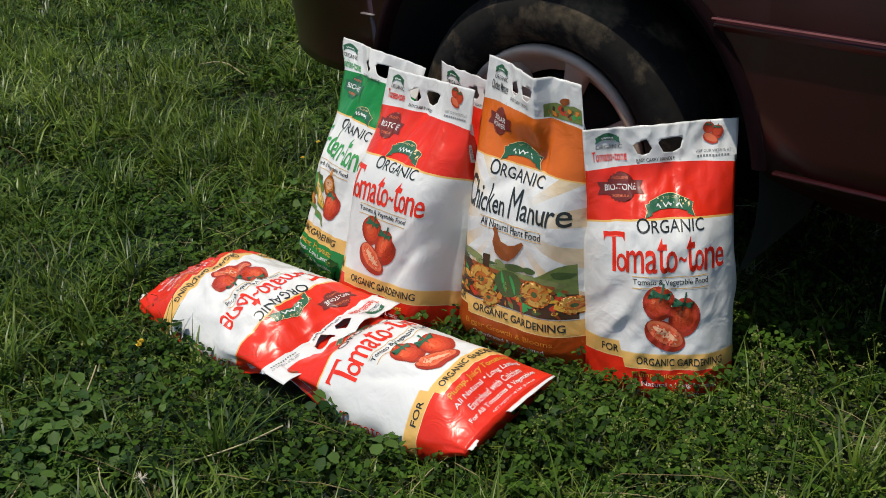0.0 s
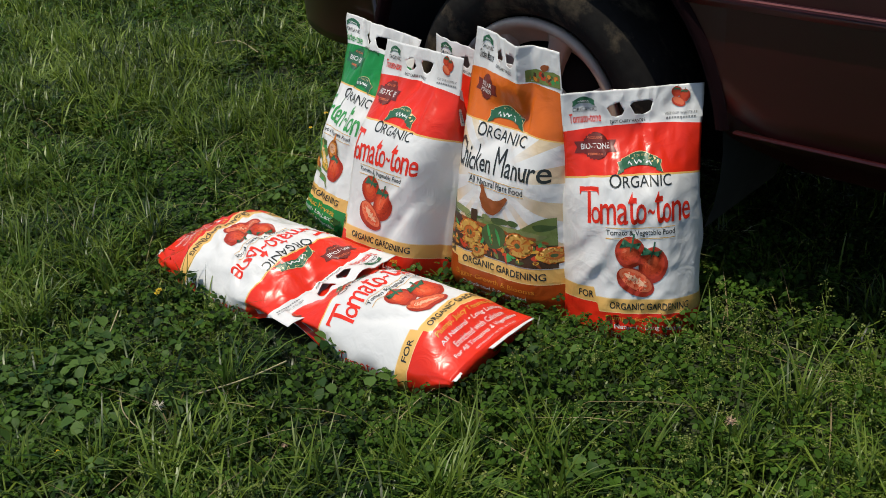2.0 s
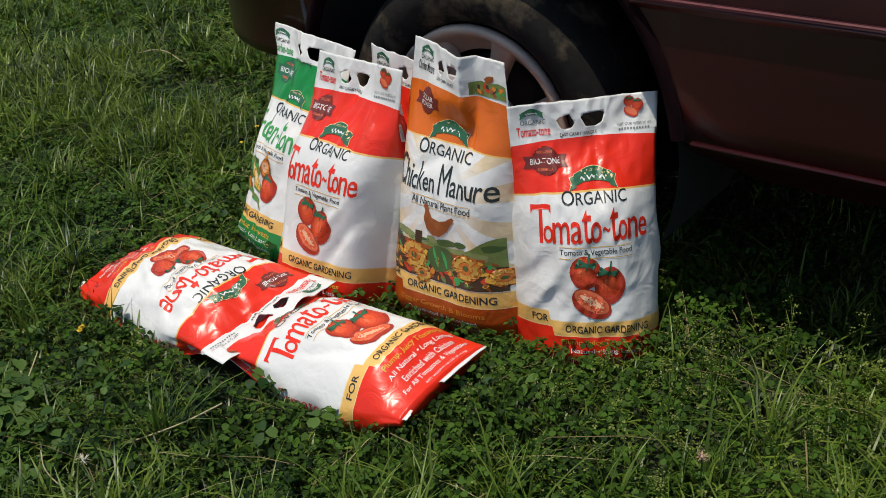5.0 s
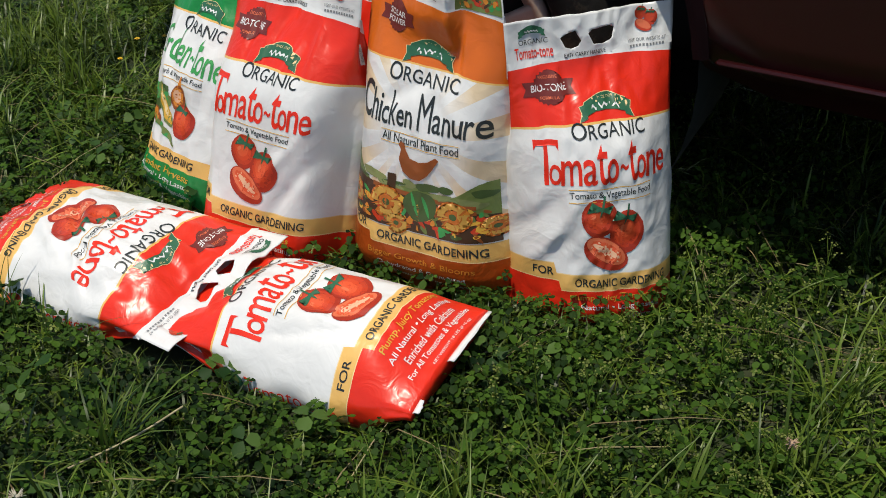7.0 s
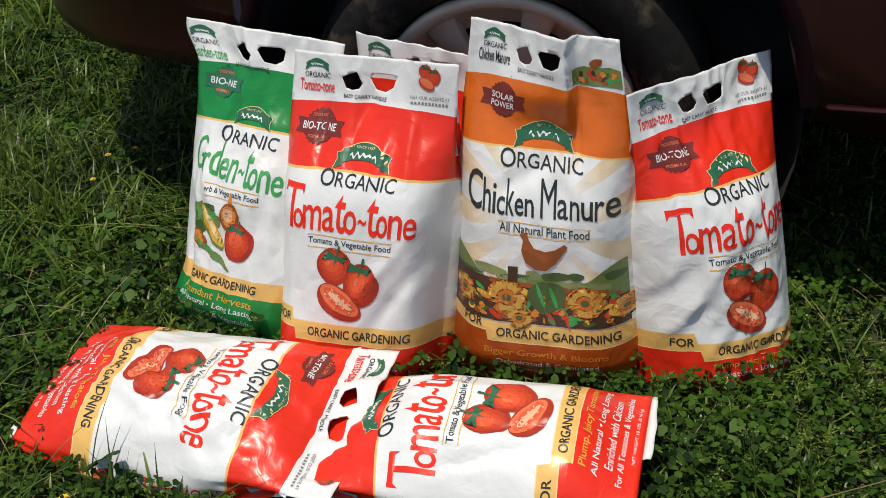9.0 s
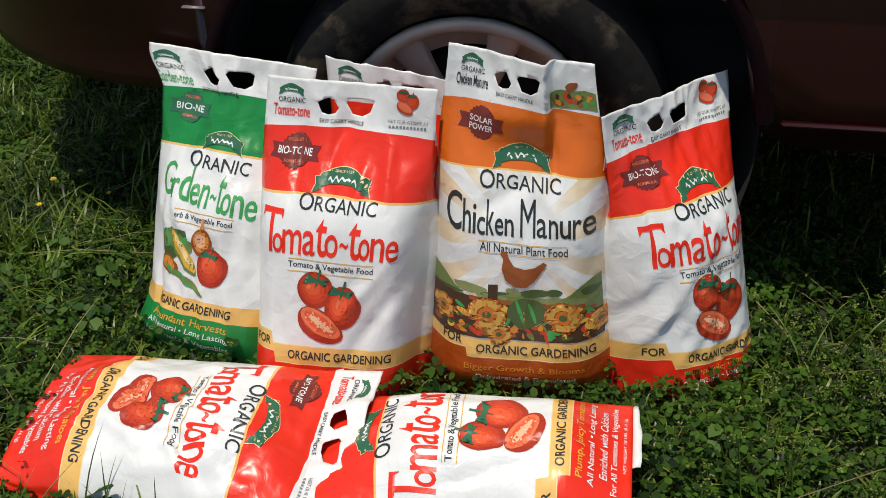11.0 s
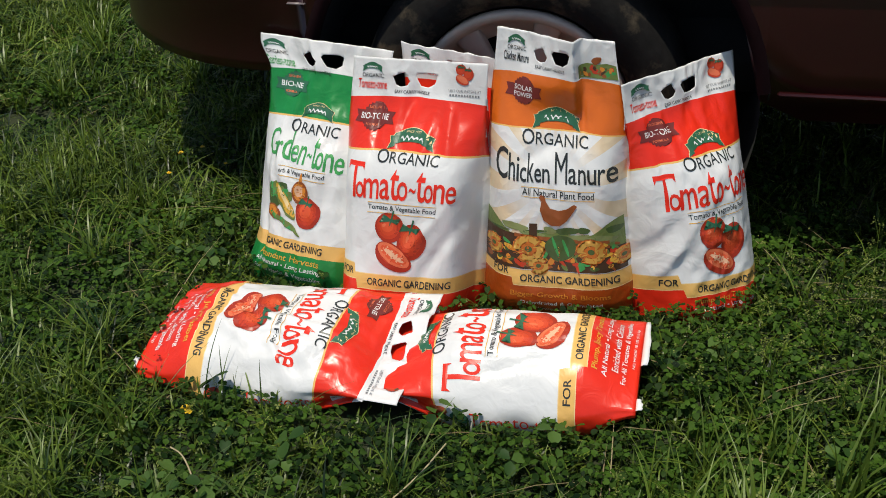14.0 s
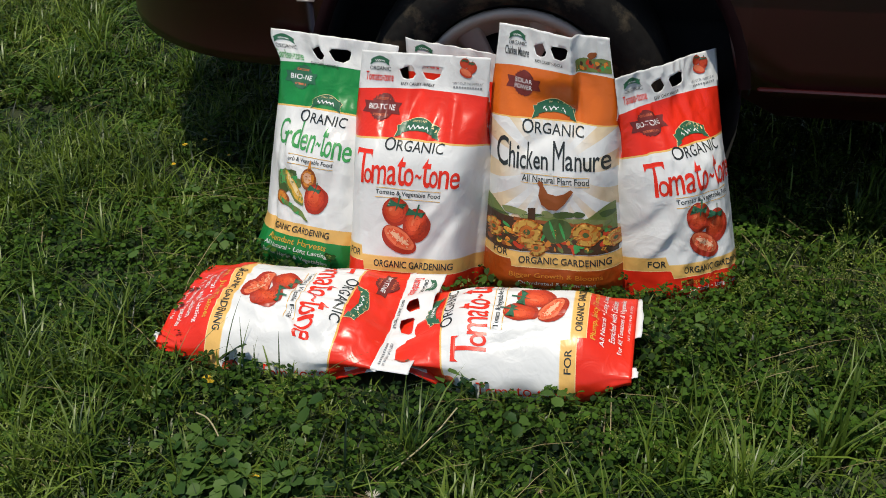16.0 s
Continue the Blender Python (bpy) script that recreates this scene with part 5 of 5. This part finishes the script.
TUFTS = ((-0.52, -0.665, 7, 0.09, 0.17, 0.0026), (-0.455, -0.680, 6, 0.08, 0.15, 0.0028), (-0.66, -0.72, 22, 0.10, 0.22, 0.0028), (-0.80, -0.62, 26, 0.10, 0.22, 0.0026),
         (-0.72, -0.86, 26, 0.10, 0.22, 0.0028), (-0.55, -0.90, 18, 0.08, 0.18, 0.0024), (0.34, -0.80, 24, 0.10, 0.20, 0.0028), (0.46, -0.76, 20, 0.10, 0.20, 0.0026),
         (0.40, -0.95, 22, 0.10, 0.22, 0.0030), (0.72, -0.60, 18, 0.10, 0.22, 0.0028), (0.80, -0.42, 14, 0.10, 0.20, 0.0028), (-0.90, 0.10, 26, 0.10, 0.20, 0.0026),
         (-1.05, -0.30, 24, 0.09, 0.18, 0.0024), (-0.70, -0.12, 12, 0.08, 0.16, 0.0024), (0.18, -1.02, 20, 0.08, 0.18, 0.0026), (-0.20, -1.10, 20, 0.08, 0.16, 0.0024),
         (-1.20, 0.35, 26, 0.10, 0.22, 0.0028), (-1.45, 0.15, 26, 0.10, 0.22, 0.0028), (0.55, -0.85, 20, 0.14, 0.27, 0.0032), (0.30, -0.92, 14, 0.12, 0.24, 0.0030), (0.62, -0.70, 12, 0.12, 0.25, 0.0032), (0.26, -0.86, 10, 0.10, 0.20, 0.0028), (-0.92, -0.75, 22, 0.14, 0.26, 0.0028), (-0.82, -0.92, 20, 0.12, 0.24, 0.0028),
         (0.58, -0.30, 8, 0.10, 0.20, 0.0026), (0.66, -0.22, 8, 0.12, 0.22, 0.0026))
for x, y, n, lo, hi, w in TUFTS:
    blade_thing("grass_tuft", tuft_spec(x, y, n, lo, hi, w), M["tuft"], "tuft of long bright green grass blades", "grass", "long grass tufts")
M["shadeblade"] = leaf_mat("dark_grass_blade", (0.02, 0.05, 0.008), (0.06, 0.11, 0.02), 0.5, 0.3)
blade_thing("grass_clump", [(-0.150, -0.345, 0.115, 0.0016, 0.25, 200), (-0.132, -0.350, 0.10, 0.0015, 0.55, 20), (-0.128, -0.348, 0.07, 0.0013, 0.5, 330)], M["shadeblade"], "two thin grass blades before a standing bag", "grass", "")
blade_thing("grass_clump", [(-0.545, -0.640, 0.21, 0.0017, 0.35, 60), (-0.500, -0.655, 0.17, 0.0017, 0.22, 100), (-0.43, -0.665, 0.15, 0.0020, 0.12, 80), (-0.38, -0.675, 0.14, 0.0013, 0.9, 20), (-0.25, -0.71, 0.12, 0.0012, 1.1, 10)], M["shadeblade"], "thin grass blades reaching over a lying bag", "grass", "")


def stem(name, pts, r, material, label, category):
    """A thin round stalk through a few points."""
    cu = bpy.data.curves.new(name, "CURVE")
    cu.dimensions, cu.bevel_depth, cu.bevel_resolution, cu.resolution_u = "3D", r, 1, 6
    sp = cu.splines.new("BEZIER")
    sp.bezier_points.add(len(pts) - 1)
    for b, p in zip(sp.bezier_points, pts):
        b.co = p
        b.handle_left_type = b.handle_right_type = "AUTO"
    ob = new(name, cu)
    me = bpy.data.meshes.new_from_object(ob.evaluated_get(bpy.context.evaluated_depsgraph_get()))
    bpy.data.objects.remove(ob)
    me.materials.clear()
    me.materials.append(material)
    return tagged(new(name, me), label, category)


M["stalk"] = mat("dry_stalk", (0.34, 0.29, 0.16), 0.7, grain=0.25, scale=60)
stem("dry_stem", [(-0.085, -0.785, 0.035), (-0.125, -0.85, 0.022), (-0.185, -0.93, 0.012)], 0.0016, M["stalk"], "long pale dry stem lying on the clover", "stem")
stem("dry_stem", [(-0.555, -0.800, 0.02), (-0.525, -0.830, 0.03), (-0.495, -0.875, 0.024), (-0.465, -0.93, 0.008)], 0.0015, M["stalk"], "bent pale dry stem lying in the grass", "stem")
stem("dry_stem", [(-0.30, -1.02, 0.02), (-0.24, -1.06, 0.026), (-0.16, -1.08, 0.02)], 0.0012, M["stalk"], "short pale dry stem lying in the grass", "stem")
stem("dry_stem", [(-1.70, 0.66, 0.03), (-1.60, 0.68, 0.045), (-1.50, 0.67, 0.02)], 0.002, M["stalk"], "pale dry stem over a worn spot", "stem")


def dandelion(x, y, h, r):
    root = tagged(thing("dandelion", (x, y, ground_z(x, y))), "small yellow dandelion flower in the lawn", "flower", "dandelions")
    z = ground_z(x, y)
    bm = bmesh.new()
    bmesh.ops.create_cone(bm, segments=6, radius1=0.0012, radius2=0.001, depth=h, matrix=Matrix.Translation((x, y, z + h / 2)))
    part("stalk", bm, M["shadeblade"], root)
    bm = bmesh.new()
    rr = random.Random(int(x * 999))
    for ring, n, up in ((1.0, 16, 0.15), (0.75, 12, 0.5), (0.45, 9, 0.9)):
        for i in range(n):
            t = 2 * math.pi * (i + rr.random() * 0.4) / n
            d, s = Vector((math.cos(t), math.sin(t), 0)), Vector((-math.sin(t), math.cos(t), 0))
            c = Vector((x, y, z + h))
            tip = c + d * r * ring + Vector((0, 0, r * up * 0.5))
            bm.faces.new([bm.verts.new(q) for q in (c, c.lerp(tip, 0.6) - s * r * 0.11, tip, c.lerp(tip, 0.6) + s * r * 0.11)])
    part("blossom", bm, M["dandelion"], root, "yellow petals")


for x, y, h, r in ((-0.557, -0.690, 0.050, 0.008), (-0.424, -0.935, 0.04, 0.009), (-0.281, -1.181, 0.05, 0.012), (-0.569, -0.672, 0.045, 0.010), (-0.84, 0.25, 0.10, 0.008), (-0.80, 0.30, 0.09, 0.007), (-0.86, 0.20, 0.07, 0.007), (-0.72, 0.22, 0.08, 0.006), (-1.35, 0.75, 0.07, 0.008)):
    dandelion(x, y, h, r)


def tall_weed(x, y, h, seed):
    """A thin branching stalk with small leaves and a head of tiny pale buds."""
    r = random.Random(seed)
    z = ground_z(x, y)
    root = tagged(thing("weed", (x, y, z)), "thin green weed with tiny pale flower heads", "weed", "tall weeds")
    lean = Vector((r.uniform(-0.3, 0.3), r.uniform(-0.3, 0.3), 1))
    top = Vector((x, y, z)) + lean * h
    bm = bmesh.new()
    heads = []
    ways = [(Vector((x, y, z)), top, 0.0011)]
    for k in range(3):
        f = r.uniform(0.45, 0.8)
        a = Vector((x, y, z)).lerp(top, f)
        b = a + Vector((r.uniform(-0.35, 0.35), r.uniform(-0.35, 0.35), 0.6)) * h * 0.45
        ways.append((a, b, 0.0008))
    for a, b, w in ways:
        m = (b - a).to_track_quat("Z", "Y").to_matrix().to_4x4()
        bmesh.ops.create_cone(bm, segments=5, radius1=w, radius2=w * 0.6, depth=(b - a).length, matrix=Matrix.Translation((a + b) / 2) @ m)
        heads.append(b)
    part("stalk", bm, M["tuft"], root)
    bm = bmesh.new()
    for b in heads:
        for _ in range(7):
            p = b + Vector((r.gauss(0, 0.005), r.gauss(0, 0.005), r.gauss(0, 0.004)))
            bmesh.ops.create_icosphere(bm, subdivisions=1, radius=r.uniform(0.0012, 0.0024), matrix=Matrix.Translation(p) @ Matrix.Diagonal((1, 1, 0.7, 1)))
    tagged(part("flower_head", bm, M["weed"], root, "tiny pale green flower heads"), kind="stuff")
    bm = bmesh.new()
    for k in range(7):
        f = r.uniform(0.1, 0.75)
        a = Vector((x, y, z)).lerp(top, f)
        t = r.uniform(0, 6.28)
        d, s = Vector((math.cos(t), math.sin(t), 0.25)), Vector((-math.sin(t), math.cos(t), 0))
        ln = r.uniform(0.010, 0.022)
        bm.faces.new([bm.verts.new(q) for q in (a, a + d * ln * 0.5 - s * ln * 0.25, a + d * ln, a + d * ln * 0.5 + s * ln * 0.25)])
    tagged(part("leaf_whorl", bm, M["clover"], root), kind="stuff")


wr = random.Random(3)
for k in range(46):
    x, y = wr.uniform(0.32, 0.95), wr.uniform(-0.75, -0.12)
    if x < 0.56 and y > -0.36:
        continue
    tall_weed(x, y, wr.uniform(0.07, 0.15), k)
for k in range(16):
    x, y = wr.choice(((wr.uniform(-0.75, 0.3), wr.uniform(-1.15, -0.82)), (wr.uniform(-1.1, -0.72), wr.uniform(-0.5, 0.4))))
    tall_weed(x, y, wr.uniform(0.05, 0.09), 100 + k)


def seed_head(x, y, h, r, label, material, flat=0.55):
    """A spent flower on its stalk: a small core with many thin rays."""
    rr = random.Random(int(x * 991) + 7)
    z = ground_z(x, y)
    root = tagged(thing("spent_flower", (x, y, z)), label, "flower", "spent flowers")
    bm = bmesh.new()
    bmesh.ops.create_cone(bm, segments=6, radius1=0.0014, radius2=0.0011, depth=h, matrix=Matrix.Translation((x, y, z + h / 2)))
    part("stalk", bm, M["shadeblade"], root)
    bm = bmesh.new()
    bmesh.ops.create_icosphere(bm, subdivisions=2, radius=r * 0.35, matrix=Matrix.Translation((x, y, z + h)) @ Matrix.Diagonal((1, 1, 0.8, 1)))
    part("core", bm, material, root)
    bm = bmesh.new()
    c = Vector((x, y, z + h))
    for _ in range(44):
        t, up = rr.uniform(0, 6.283), rr.uniform(-0.4, flat + 0.4)
        d, sd = Vector((math.cos(t), math.sin(t), up)).normalized(), Vector((-math.sin(t), math.cos(t), 0))
        tip = c + d * r * rr.uniform(0.75, 1.1)
        mid = c.lerp(tip, 0.55)
        bm.faces.new([bm.verts.new(q) for q in (c - sd * r * 0.05, mid - sd * r * 0.06, tip, mid + sd * r * 0.06)])
    part("ray_tuft", bm, material, root)


M["fluff"] = mat("pale_seed_fluff", (0.50, 0.46, 0.36), 0.8, grain=0.3, scale=120)
M["faded"] = mat("faded_clover_flower", (0.30, 0.20, 0.13), 0.8, grain=0.4, scale=150)
seed_head(-0.212, -1.005, 0.060, 0.016, "pale spent dandelion head in the grass", M["fluff"])
seed_head(0.748, -0.624, 0.100, 0.012, "faded brownish clover flower on its stalk", M["faded"])
seed_head(-0.120, -0.800, 0.045, 0.008, "small faded clover flower in the lawn", M["faded"])
seed_head(0.060, -0.960, 0.045, 0.008, "small faded clover flower in the lawn", M["faded"])
